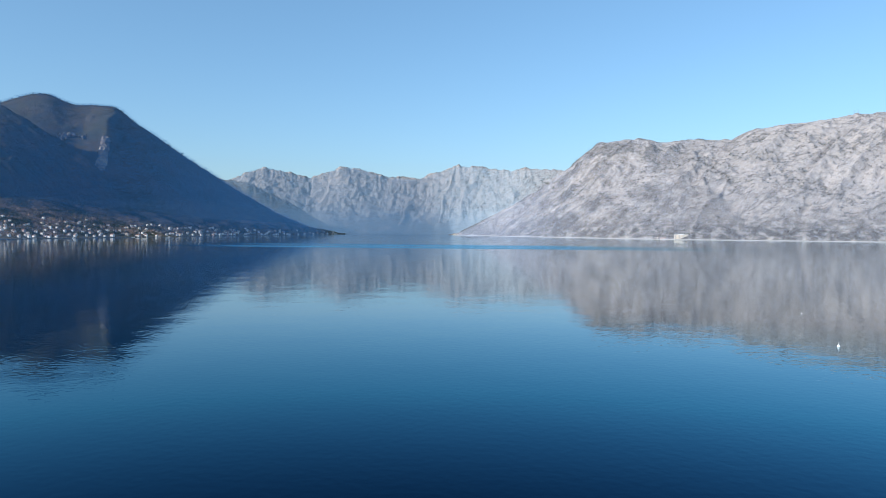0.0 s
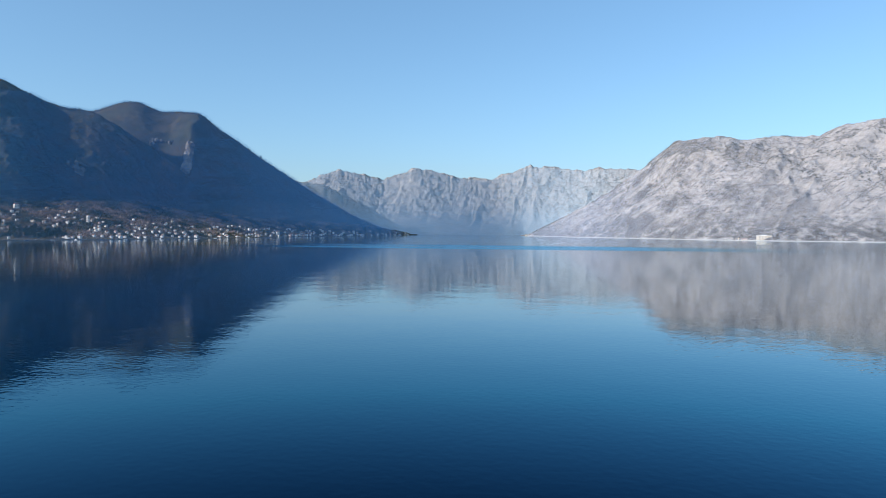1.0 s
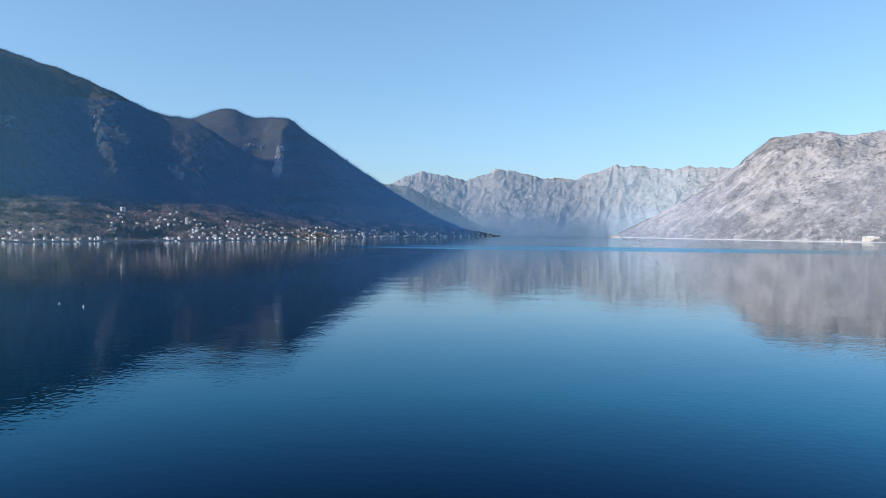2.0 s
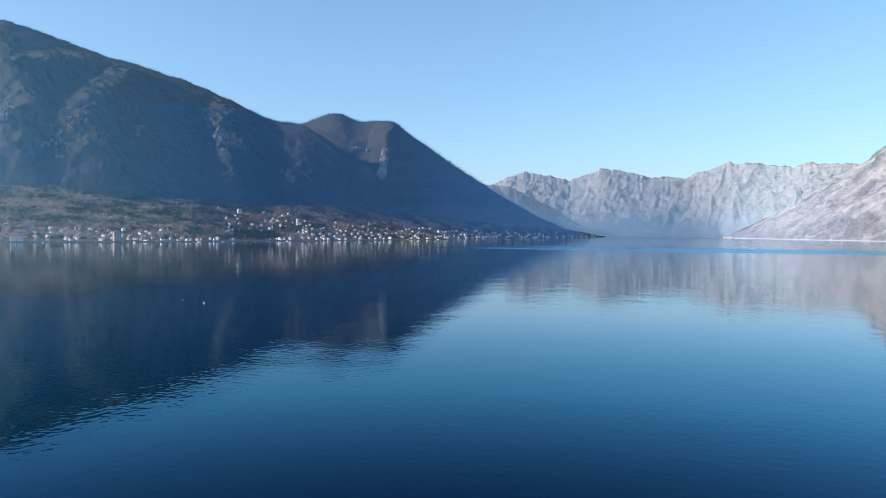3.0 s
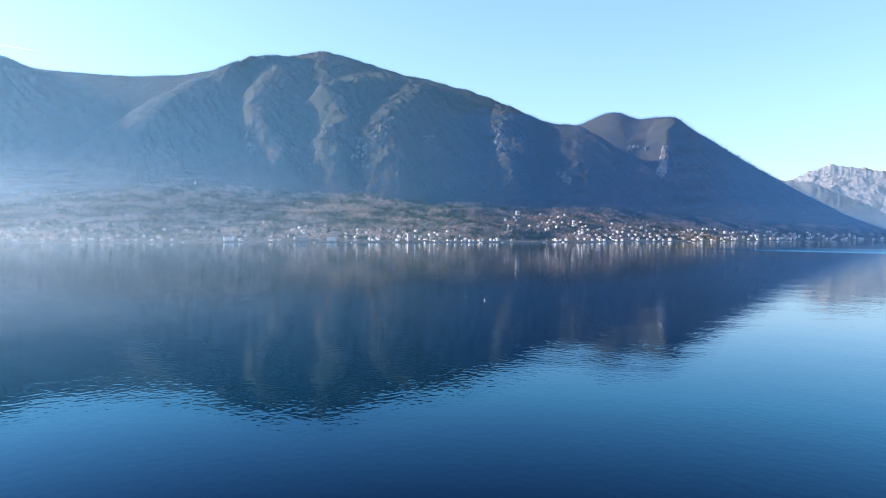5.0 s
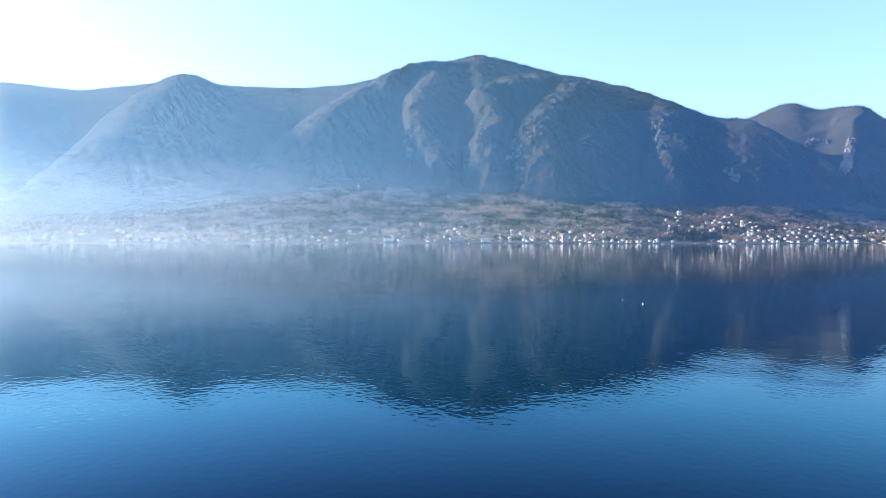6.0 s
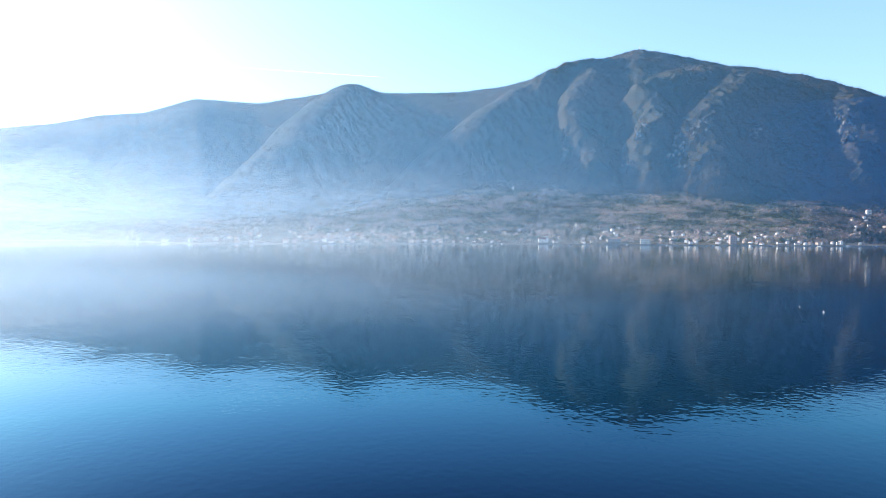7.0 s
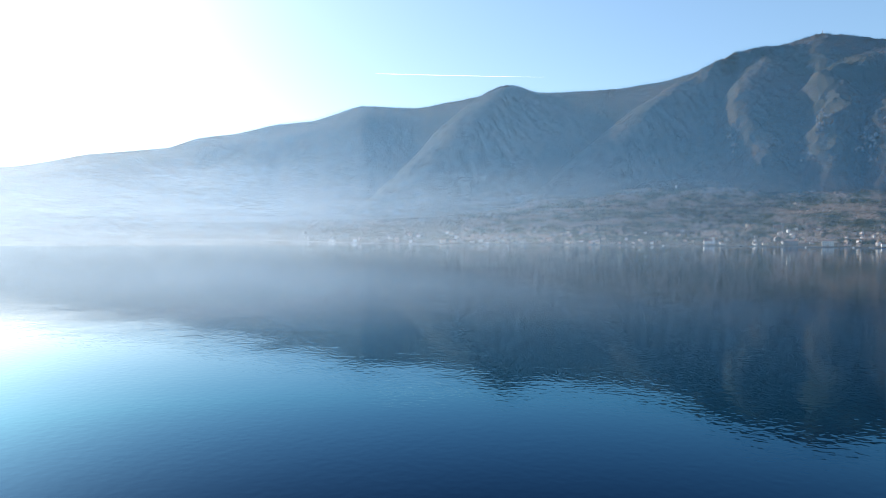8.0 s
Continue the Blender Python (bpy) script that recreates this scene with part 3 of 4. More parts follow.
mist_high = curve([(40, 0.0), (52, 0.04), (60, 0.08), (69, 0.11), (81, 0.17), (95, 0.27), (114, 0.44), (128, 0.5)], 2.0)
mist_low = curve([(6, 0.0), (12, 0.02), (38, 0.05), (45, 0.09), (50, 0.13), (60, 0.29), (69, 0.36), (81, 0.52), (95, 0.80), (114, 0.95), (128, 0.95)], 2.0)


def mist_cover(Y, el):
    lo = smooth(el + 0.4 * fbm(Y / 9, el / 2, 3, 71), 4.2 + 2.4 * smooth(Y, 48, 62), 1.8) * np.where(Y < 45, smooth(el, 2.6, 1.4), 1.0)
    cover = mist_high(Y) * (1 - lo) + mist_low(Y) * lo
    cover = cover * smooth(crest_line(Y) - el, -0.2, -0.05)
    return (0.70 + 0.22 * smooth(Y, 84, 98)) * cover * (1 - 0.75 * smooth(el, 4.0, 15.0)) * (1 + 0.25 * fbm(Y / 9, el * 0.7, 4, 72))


# The pale glow of backlit mist is partly put into this near-white colour.
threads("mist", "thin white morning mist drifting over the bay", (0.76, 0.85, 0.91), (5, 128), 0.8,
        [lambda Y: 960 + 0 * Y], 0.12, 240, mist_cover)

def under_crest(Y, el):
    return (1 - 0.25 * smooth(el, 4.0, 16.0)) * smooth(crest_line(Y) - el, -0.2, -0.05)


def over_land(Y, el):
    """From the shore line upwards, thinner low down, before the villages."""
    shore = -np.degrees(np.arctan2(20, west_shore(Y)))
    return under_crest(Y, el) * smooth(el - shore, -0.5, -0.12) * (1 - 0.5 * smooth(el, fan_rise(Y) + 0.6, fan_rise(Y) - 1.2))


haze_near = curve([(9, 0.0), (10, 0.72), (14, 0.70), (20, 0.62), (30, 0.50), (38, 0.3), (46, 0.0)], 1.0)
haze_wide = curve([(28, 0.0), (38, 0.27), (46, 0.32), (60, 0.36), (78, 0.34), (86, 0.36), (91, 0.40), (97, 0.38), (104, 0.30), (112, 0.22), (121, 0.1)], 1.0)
# Blue airlight over the shaded slopes, put into the thread colour.
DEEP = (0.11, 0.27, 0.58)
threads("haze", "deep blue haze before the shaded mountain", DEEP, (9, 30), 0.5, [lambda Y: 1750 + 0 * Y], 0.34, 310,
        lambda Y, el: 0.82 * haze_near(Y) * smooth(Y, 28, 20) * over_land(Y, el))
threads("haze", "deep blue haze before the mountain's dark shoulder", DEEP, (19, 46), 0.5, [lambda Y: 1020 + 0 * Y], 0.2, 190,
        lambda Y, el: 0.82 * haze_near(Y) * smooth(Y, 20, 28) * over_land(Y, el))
# Lighter blue airlight for the long mountain, likewise set by thread colour.
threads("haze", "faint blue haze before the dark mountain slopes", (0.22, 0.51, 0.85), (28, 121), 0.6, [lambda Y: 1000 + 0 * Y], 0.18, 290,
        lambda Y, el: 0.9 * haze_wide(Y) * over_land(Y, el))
# Pale airlight that lifts the far range, put into the thread colour.
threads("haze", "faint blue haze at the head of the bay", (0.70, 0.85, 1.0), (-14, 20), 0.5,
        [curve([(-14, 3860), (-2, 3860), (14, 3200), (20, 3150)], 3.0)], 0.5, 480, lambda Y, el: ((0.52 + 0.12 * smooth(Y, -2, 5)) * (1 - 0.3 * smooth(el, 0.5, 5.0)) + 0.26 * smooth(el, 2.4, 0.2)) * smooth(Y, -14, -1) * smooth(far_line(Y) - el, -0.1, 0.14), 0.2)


# Lilac airlight over the bare mountain, added as coloured threads.
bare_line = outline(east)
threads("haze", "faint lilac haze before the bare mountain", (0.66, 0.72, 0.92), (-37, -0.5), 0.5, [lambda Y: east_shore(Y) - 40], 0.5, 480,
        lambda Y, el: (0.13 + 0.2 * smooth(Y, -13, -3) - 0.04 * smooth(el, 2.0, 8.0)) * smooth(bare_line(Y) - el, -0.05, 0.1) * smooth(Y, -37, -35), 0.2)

# ---- helpers for things ----
def part(name, bm, material, parent=None, label=""):
    me = bpy.data.meshes.new(name)
    bm.to_mesh(me)
    bm.free()
    me.materials.append(material)
    ob = new(name, me)
    ob.parent = parent
    return tagged(ob, label)


def box(bm, x0, x1, y0, y1, z0, z1, taper=0.0):
    cx, cy = (x0 + x1) / 2, (y0 + y1) / 2
    k = 1 - taper
    vs = [bm.verts.new(p) for p in ((x0, y0, z0), (x1, y0, z0), (x1, y1, z0), (x0, y1, z0))]
    vs += [bm.verts.new((cx + (p[0] - cx) * k, cy + (p[1] - cy) * k, z1)) for p in ((x0, y0), (x1, y0), (x1, y1), (x0, y1))]
    for f in ((3, 2, 1, 0), (4, 5, 6, 7), (0, 1, 5, 4), (1, 2, 6, 5), (2, 3, 7, 6), (3, 0, 4, 7)):
        bm.faces.new([vs[i] for i in f])
    return bm


def rod(bm, a, b, ra, rb, sides=8):
    a, b = Vector(a), Vector(b)
    way = (b - a).normalized()
    side = way.orthogonal().normalized()
    other = way.cross(side)
    rings = []
    for p, r in ((a, ra), (b, rb)):
        rings.append([bm.verts.new(p + (side * math.cos(2 * math.pi * k / sides) + other * math.sin(2 * math.pi * k / sides)) * r) for k in range(sides)])
    for k in range(sides):
        bm.faces.new([rings[0][k], rings[0][(k + 1) % sides], rings[1][(k + 1) % sides], rings[1][k]])
    bm.faces.new(rings[0][::-1])
    bm.faces.new(rings[1])
    return bm


def lathe(bm, profile, sides=14):
    """A turned body from (radius, height) pairs."""
    rings = [[bm.verts.new((r * math.cos(2 * math.pi * k / sides), r * math.sin(2 * math.pi * k / sides), z)) for k in range(sides)] for r, z in profile]
    for lo, hi in zip(rings, rings[1:]):
        for k in range(sides):
            bm.faces.new([lo[k], lo[(k + 1) % sides], hi[(k + 1) % sides], hi[k]])
    bm.faces.new(rings[0][::-1])
    bm.faces.new(rings[-1])
    return bm


def ground_at(yaw, el):
    """The place on the cultivated slope that shows at that height above the eye's level."""
    u = np.linspace(0.03, 1, 300)
    y = np.full_like(u, yaw)
    r = west_shore(y) + fan_depth(y) * u
    e = np.degrees(np.arctan2(fan_height(y, u) - 20, r))
    return float(u[np.argmax(e >= el)]) if (e >= el).any() else 1.0


def on_fan(yaw, u, turn=0.0):
    y = np.array([yaw], float)
    r = float((west_shore(y) + fan_depth(y) * u)[0])
    x, yy = polar(y, r)
    return pose(float(x[0]), float(yy[0]), float(fan_height(y, np.array([u]))[0]), 0, 0, yaw + turn)


def on_east(yaw, inland, z, turn=0.0):
    y = np.array([yaw], float)
    x, yy = polar(y, east_shore(y) + inland)
    return pose(float(x[0]), float(yy[0]), z, 0, 0, yaw + turn)


def window_mesh(w, h):
    bm = box(bmesh.new(), -w / 2, w / 2, -0.05, 0.05, 0, h)
    me = bpy.data.meshes.new("window")
    bm.to_mesh(me)
    bm.free()
    me.materials.append(GLASS)
    return me


def frame_mesh(w, h):
    bm = bmesh.new()
    t = 0.14
    box(bm, -w / 2 - t, w / 2 + t, -0.09, 0.04, -t, 0)
    box(bm, -w / 2 - t, w / 2 + t, -0.09, 0.04, h, h + t)
    box(bm, -w / 2 - t, -w / 2, -0.09, 0.04, 0, h)
    box(bm, w / 2, w / 2 + t, -0.09, 0.04, 0, h)
    me = bpy.data.meshes.new("window_frame")
    bm.to_mesh(me)
    bm.free()
    me.materials.append(PALE_STONE)
    return me


WINDOW, TALL_WINDOW, FRAME = window_mesh(1.1, 1.4), window_mesh(1.1, 2.1), frame_mesh(1.1, 1.4)


def set_windows(parent, spots, mesh, framed=False):
    """Windows, each at (x, y, z, turn) on its house."""
    for x, y, z, turn in spots:
        w = new("window", mesh)
        w.parent = parent
        w.matrix_basis = pose(x, y, z, 0, 0, turn)
        if framed:
            f = new("window_frame", FRAME)
            f.parent = w


def gable_walls(bm, w, d, h, rise):
    """Walls of a house with gables at its two x ends, standing 2.5 m into the slope."""
    vs = [bm.verts.new((x, y, z)) for z in (-2.5, h) for x, y in ((-w / 2, -d / 2), (w / 2, -d / 2), (w / 2, d / 2), (-w / 2, d / 2))]
    tops = [bm.verts.new((-w / 2, 0, h + rise)), bm.verts.new((w / 2, 0, h + rise))]
    for f in ((3, 2, 1, 0), (0, 1, 5, 4), (2, 3, 7, 6)):
        bm.faces.new([vs[i] for i in f])
    bm.faces.new([vs[1], vs[2], vs[6], tops[1], vs[5]])
    bm.faces.new([vs[3], vs[0], vs[4], tops[0], vs[7]])
    bm.faces.new([vs[4], vs[5], tops[1], tops[0]])
    bm.faces.new([vs[6], vs[7], tops[0], tops[1]])
    return bm


def gable_roof(bm, w, d, h, rise, over=0.45, thick=0.22):
    k = rise / (d / 2)
    for s in (-1, 1):
        lo, hi = h - over * k, h + rise
        y = s * (d / 2 + over)
        x = w / 2 + over * 0.6
        vs = [bm.verts.new(p) for p in ((-x, y, lo + 0.03), (x, y, lo + 0.03), (x, 0, hi + 0.03), (-x, 0, hi + 0.03), (-x, y, lo + thick), (x, y, lo + thick), (x, 0, hi + thick), (-x, 0, hi + thick))]
        for f in ((3, 2, 1, 0), (4, 5, 6, 7), (0, 1, 5, 4), (1, 2, 6, 5), (2, 3, 7, 6), (3, 0, 4, 7)):
            bm.faces.new([vs[i] for i in (f if s < 0 else f[::-1])])
    return bm


def hip_roof(bm, w, d, h, rise, over=0.5):
    x, y, r = w / 2 + over, d / 2 + over, max(0.2, (w - d) / 2)
    vs = [bm.verts.new(p) for p in ((-x, -y, h), (x, -y, h), (x, y, h), (-x, y, h), (-x, -y, h + 0.25), (x, -y, h + 0.25), (x, y, h + 0.25), (-x, y, h + 0.25), (-r, 0, h + rise), (r, 0, h + rise))]
    for f in ((3, 2, 1, 0), (0, 1, 5, 4), (1, 2, 6, 5), (2, 3, 7, 6), (3, 0, 4, 7), (4, 5, 9, 8), (5, 6, 9), (6, 7, 8, 9), (7, 4, 8)):
        bm.faces.new([vs[i] for i in f])
    return bm


def house(label, w, d, storeys, walls, tiles, hip=False, group="village houses"):
    h, rise = storeys * 2.9 + 0.3, d * 0.28
    root = tagged(new("house"), label, "house", group)
    bm = bmesh.new()
    if hip:
        part("wall", box(bm, -w / 2, w / 2, -d / 2, d / 2, -2.5, h), walls, root)
        part("roof", hip_roof(bmesh.new(), w, d, h, rise), tiles, root)
    else:
        part("wall", gable_walls(bm, w, d, h, rise), walls, root)
        part("roof", gable_roof(bmesh.new(), w, d, h, rise), tiles, root)
    part("chimney", box(bmesh.new(), w * 0.22, w * 0.22 + 0.7, 0.3, 0.95, h + rise * 0.3, h + rise + 0.9), walls, root)
    part("door", box(bmesh.new(), -0.5, 0.5, -d / 2 - 0.06, -d / 2 + 0.1, 0.05, 2.1), WOOD, root)
    spots = []
    cols = max(2, int(w // 3.2))
    for s in range(storeys):
        z = 1.0 + 2.9 * s
        for k in range(cols):
            x = (k + 0.5) / cols * w - w / 2
            if s or abs(x) > 1.2:
                spots.append((x, -d / 2 - 0.03, z, 0))
        spots.append((-w / 2 - 0.03, -d * 0.2, z, -90))
        spots.append((w / 2 + 0.03, d * 0.2, z, 90))
    set_windows(root, spots, WINDOW)
    return root


def big_house(name, label, w, d, storeys, cols, walls, tiles, category, hip=True):
    h = storeys * 3.1 + 0.5
    root = tagged(new(name), label, category)
    part("wall", box(bmesh.new(), -w / 2, w / 2, -d / 2, d / 2, -3, h), walls, root)
    if hip:
        part("roof", hip_roof(bmesh.new(), w, d, h, 3.0), tiles, root)
    else:
        part("roof", box(box(bmesh.new(), -w / 2 - 0.4, w / 2 + 0.4, -d / 2 - 0.4, d / 2 + 0.4, h, h + 0.4), -w * 0.2, w * 0.2, -d * 0.2, d * 0.3, h + 0.4, h + 2.6), tiles, root)
    part("door", box(bmesh.new(), -0.9, 0.9, -d / 2 - 0.08, -d / 2 + 0.1, 0, 2.4), WOOD, root)
    for s in range(1, storeys):
        part("cornice", box(bmesh.new(), -w / 2 - 0.15, w / 2 + 0.15, -d / 2 - 0.15, -d / 2 + 0.05, s * 3.1 + 0.1, s * 3.1 + 0.3), PALE_STONE, root)
    spots = [((k + 0.5) / cols * w - w / 2, -d / 2 - 0.03, 0.9 + 3.1 * s, 0) for s in range(storeys) for k in range(cols) if s or abs((k + 0.5) / cols - 0.5) * w > 1.8]
    spots += [(-w / 2 - 0.03, y, 0.9 + 3.1 * s, -90) for s in range(storeys) for y in (-d * 0.25, d * 0.25)]
    set_windows(root, spots, WINDOW, True)
    return root


def church(label, w, d, h, tower_h, walls, tiles):
    root = tagged(new("church"), label, "church")
    part("nave", gable_walls(bmesh.new(), w, d, h, 3.0), walls, root)
    part("roof", gable_roof(bmesh.new(), w, d, h, 3.0), tiles, root)
    t = 3.6
    x = w / 2 + t / 2 + 0.02
    tower = part("bell_tower", box(bmesh.new(), x - t / 2, x + t / 2, -t / 2, t / 2, -2.5, tower_h), walls, root)
    part("belfry", box(bmesh.new(), x - t / 2 - 0.2, x + t / 2 + 0.2, -t / 2 - 0.2, t / 2 + 0.2, tower_h, tower_h + 0.35), PALE_STONE, tower)
    part("spire", box(bmesh.new(), x - t / 2, x + t / 2, -t / 2, t / 2, tower_h + 0.35, tower_h + 4.6, 0.95), tiles, tower)
    for k in (-1, 1):
        part("bell_opening", box(bmesh.new(), x + k * 0.75 - 0.4, x + k * 0.75 + 0.4, -t / 2 - 0.04, -t / 2 + 0.1, tower_h - 2.8, tower_h - 0.8), GLASS, tower)
    part("door", box(bmesh.new(), -0.9, 0.9, -d / 2 - 0.06, -d / 2 + 0.1, 0, 2.6), WOOD, root)
    set_windows(root, [(k * w / 4, -d / 2 - 0.03, 2.6, 0) for k in (-1.4, 1.4)] + [(-w / 2 - 0.03, 0, h * 0.6, -90)], TALL_WINDOW)
    return root


# ---- villages on the west shore ----
KINDS = [
    house("white rendered house with a terracotta gable roof", 9, 7, 2, WHITE, TERRACOTTA),
    house("small white house with a terracotta gable roof", 7, 6.5, 2, WHITE, OLD_TILES),
    house("white three-storey house with a hipped tile roof", 9, 8, 3, WHITE, TERRACOTTA, True),
    house("cream rendered house with a hipped tile roof", 10, 8, 2, CREAM, OLD_TILES, True),
    house("grey stone house with a bleached tile roof", 10, 7.5, 2, STONE, OLD_TILES),
    house("long low white house with a terracotta roof", 12, 7, 1, WHITE, TERRACOTTA),
    house("pink rendered house with a terracotta gable roof", 8, 7, 2, PINK, TERRACOTTA),
]
BRIGHT, DULL = [7, 7, 2, 2, 0.8, 2, 1], [4, 4, 1, 2.5, 4, 2, 2]
HAZY = [1, 1, 0.2, 3, 3, 3, 4]
taken = []


def free(m, gap):
    p = m.translation
    if any((p.x - q.x) ** 2 + (p.y - q.y) ** 2 < (gap + g) ** 2 for q, g in taken):
        return False
    taken.append((p.copy(), gap))
    return True


def settle(ob, m, gap):
    ob.matrix_basis = m
    taken.append((m.translation.copy(), gap))
    return ob


settle(big_house("hotel", "pale pink hotel with four storeys on the quay", 10, 8, 4, 4, PINK, OLD_TILES, "hotel"), on_fan(46.2, 0.045, 18), 14)
settle(church("white church with a bell tower near the quay", 12, 7.5, 5.5, 10.5, WHITE, TERRACOTTA), on_fan(60.7, 0.05, 10), 12)
settle(church("small grey stone church with a pointed bell tower", 12, 8, 6, 12, STONE, OLD_TILES), on_fan(55.9, 0.36, 5), 12)
settle(big_house("villa", "tall white villa high on the slope", 8, 7, 3, 3, WHITE, TERRACOTTA, "house"), on_fan(37.4, ground_at(37.4, 1.25), 25), 9)
settle(big_house("boat_hall", "long grey stone boat hall on the quay", 20, 9, 2, 6, STONE, OLD_TILES, "building"), on_fan(55.0, 0.04), 18)
settle(big_house("boat_hall", "low white quay building with a tiled roof", 15, 8, 2, 5, WHITE, OLD_TILES, "building"), on_fan(52.6, 0.04, 4), 14)

rnd = random.Random(11)
stretches = [  # yaw from, yaw to, houses, lowest and highest share of the slope, how strongly they crowd downhill
    (8.6, 13, 24, 0.032, 0.7, 1.4), (13, 20, 58, 0.032, 0.7, 1.2), (20, 30, 92, 0.032, 0.66, 1.2), (30, 33.5, 32, 0.032, 0.66, 1.1), (33, 38.4, 28, 0.30, 0.80, 1.0),
    (37.6, 41.5, 8, 0.032, 0.08, 1.0), (33.5, 35, 5, 0.032, 0.1, 1.0), (41.5, 52, 58, 0.032, 0.34, 1.4), (52, 63, 40, 0.032, 0.42, 1.4), (63, 70, 14, 0.032, 0.35, 2.0), (69, 81, 64, 0.032, 0.5, 1.2), (80, 93, 16, 0.032, 0.5, 1.6)]
def house_row(label, placed):
    """Far houses that cannot be told apart, as one mesh with the walls, roofs and windows of each."""
    mats, bm = [], bmesh.new()
    for kind, m in placed:
        for p in kind.children_recursive:
            first_face = len(bm.faces)
            me = p.data.copy()
            me.transform(m @ p.matrix_basis)
            bm.from_mesh(me)
            bpy.data.meshes.remove(me)
            mat = p.data.materials[0]
            if mat not in mats:
                mats.append(mat)
            bm.faces.ensure_lookup_table()
            for f in bm.faces[first_face:]:
                f.material_index = mats.index(mat)
    ob = part("house_row", bm, mats[0])
    for mat in mats[1:]:
        ob.data.materials.append(mat)
    return tagged(ob, label, "houses", kind="stuff")


first = set()
rows = {"white houses crowded on the far cape": [], "hazy pale houses of the misty village": []}
for y0, y1, count, low, top, crowd in stretches:
    made = tries = 0
    while made < count and tries < 4000:
        tries += 1
        yaw = rnd.uniform(y0, y1)
        u = low + (top - low) * rnd.random() ** crowd
        k = rnd.choices(range(len(KINDS)), BRIGHT if yaw < 42 else DULL if yaw < 66 else HAZY)[0]
        m = on_fan(yaw, u, rnd.gauss(-46, 10) if rnd.random() < 0.8 else rnd.gauss(16, 14))
        if free(m, 4.8):
            made += 1
            m = m @ Matrix.Scale(rnd.uniform(0.62, 0.86) if yaw < 66 else rnd.uniform(0.55, 0.74), 4)
            if y1 <= 20 or y0 >= 69:
                rows[list(rows)[y0 >= 69]].append((KINDS[k], m))
            elif k in first:
                copy_thing(KINDS[k], m)
            else:
                KINDS[k].matrix_basis = m
                first.add(k)
for label, placed in rows.items():
    house_row(label, placed)

# ---- east shore ----
hotel = big_house("hotel", "long cream hotel block at the foot of the bare mountain", 38, 13, 4, 10, CREAM, WHITE, "hotel", False)
hotel.matrix_basis = on_east(-18.9, 10, 2.2, 12)
big_house("boat_hall", "low pink boat hall on the coast road", 30, 9, 1, 7, PINK, OLD_TILES, "building").matrix_basis = on_east(-17.75, 8, 2.2, 6)
for yaw, inland, k, turn in ((-18.35, 22, 6, 10), (-17.2, 8, 3, -5), (-17.0, 7, 6, 15), (-16.3, 8, 0, 20), (-18.3, 14, 1, 10), (-1.2, 9, 6, 20), (-1.5, 9, 6, 0), (-0.95, 9, 3, 15), (-2.4, 9, 1, 5)):
    copy_thing(KINDS[k], on_east(yaw, inland, 2.2, turn))


def ribbon(name, shore, yaws, inner, outer, top, material):
    """A wall that follows a shore."""
    y = np.arange(*yaws)
    wob = 1.2 * fbm(y * 3, y * 0, 3, 61)
    rows = [(shore(y) + wob + inner, -2.0), (shore(y) + wob + inner + 0.3, top), (shore(y) + wob + outer, top), (shore(y) + wob + outer, -2.0)]
    x, yy, z = [], [], []
    for r, h in rows:
        px, py = polar(y, r)
        x.append(px), yy.append(py), z.append(np.full_like(y, h))
    return sheet(name, np.array(x).T, np.array(yy).T, np.array(z).T, material)


tagged(ribbon("trim_seawall", east_shore, (-36, -0.8, 0.1), -6, 7, 2.2, PALE_STONE), "pale stone seawall of the coast road", "seawall", kind="structure")
tagged(ribbon("trim_quay", west_shore, (8, 114, 0.1), -2.5, 2, 1.0, QUAY), "grey stone quay along the villages", "quay", kind="structure")


# ---- jetties, boats, buoys ----
def jetty(long):
    root = tagged(new("jetty"), "short concrete jetty on posts at the quay", "jetty", "jetties")
    part("deck", box(bmesh.new(), -1.4, 1.4, -long, 0, 0.75, 1.1), PALE_STONE, root)
    for k in range(3):
        for s in (-1, 1):
            part("post", rod(bmesh.new(), (s * 1.1, -long * (0.3 + 0.32 * k), -3), (s * 1.1, -long * (0.3 + 0.32 * k), 0.75), 0.16, 0.16), WOOD, root)
    return root


def boat(label, paint, cabin):
    root = tagged(new("motorboat"), label, "boat", "moored boats")
    bm = bmesh.new()
    sections = [(-3.0, 0.95, 0.75), (-1.2, 1.12, 0.78), (0.8, 1.05, 0.88), (2.2, 0.62, 1.02), (3.1, 0.06, 1.15)]
    rings = [[bm.verts.new(p) for p in ((x, -w, h), (x, -w * 0.8, 0.1), (x, 0, -0.28), (x, w * 0.8, 0.1), (x, w, h))] for x, w, h in sections]
    for a, b in zip(rings, rings[1:]):
        for k in range(4):
            bm.faces.new([a[k], b[k], b[k + 1], a[k + 1]])
        bm.faces.new([a[4], b[4], b[0], a[0]])
    bm.faces.new(rings[0][::-1])
    bm.faces.new(rings[-1])
    part("hull", bm, paint, root)
    if cabin:
        part("cabin", box(bmesh.new(), -0.6, 1.2, -0.72, 0.72, 0.8, 1.95, 0.12), HULL, root)
        part("windscreen", box(bmesh.new(), 1.18, 1.3, -0.6, 0.6, 1.25, 1.75), GLASS, root)
    else:
        part("bench", box(bmesh.new(), -0.9, -0.5, -0.9, 0.9, 0.82, 0.95), WOOD, root)
    part("engine", box(bmesh.new(), -3.35, -3.0, -0.2, 0.2, 0.3, 1.25, 0.2), STEEL, root)
    return root


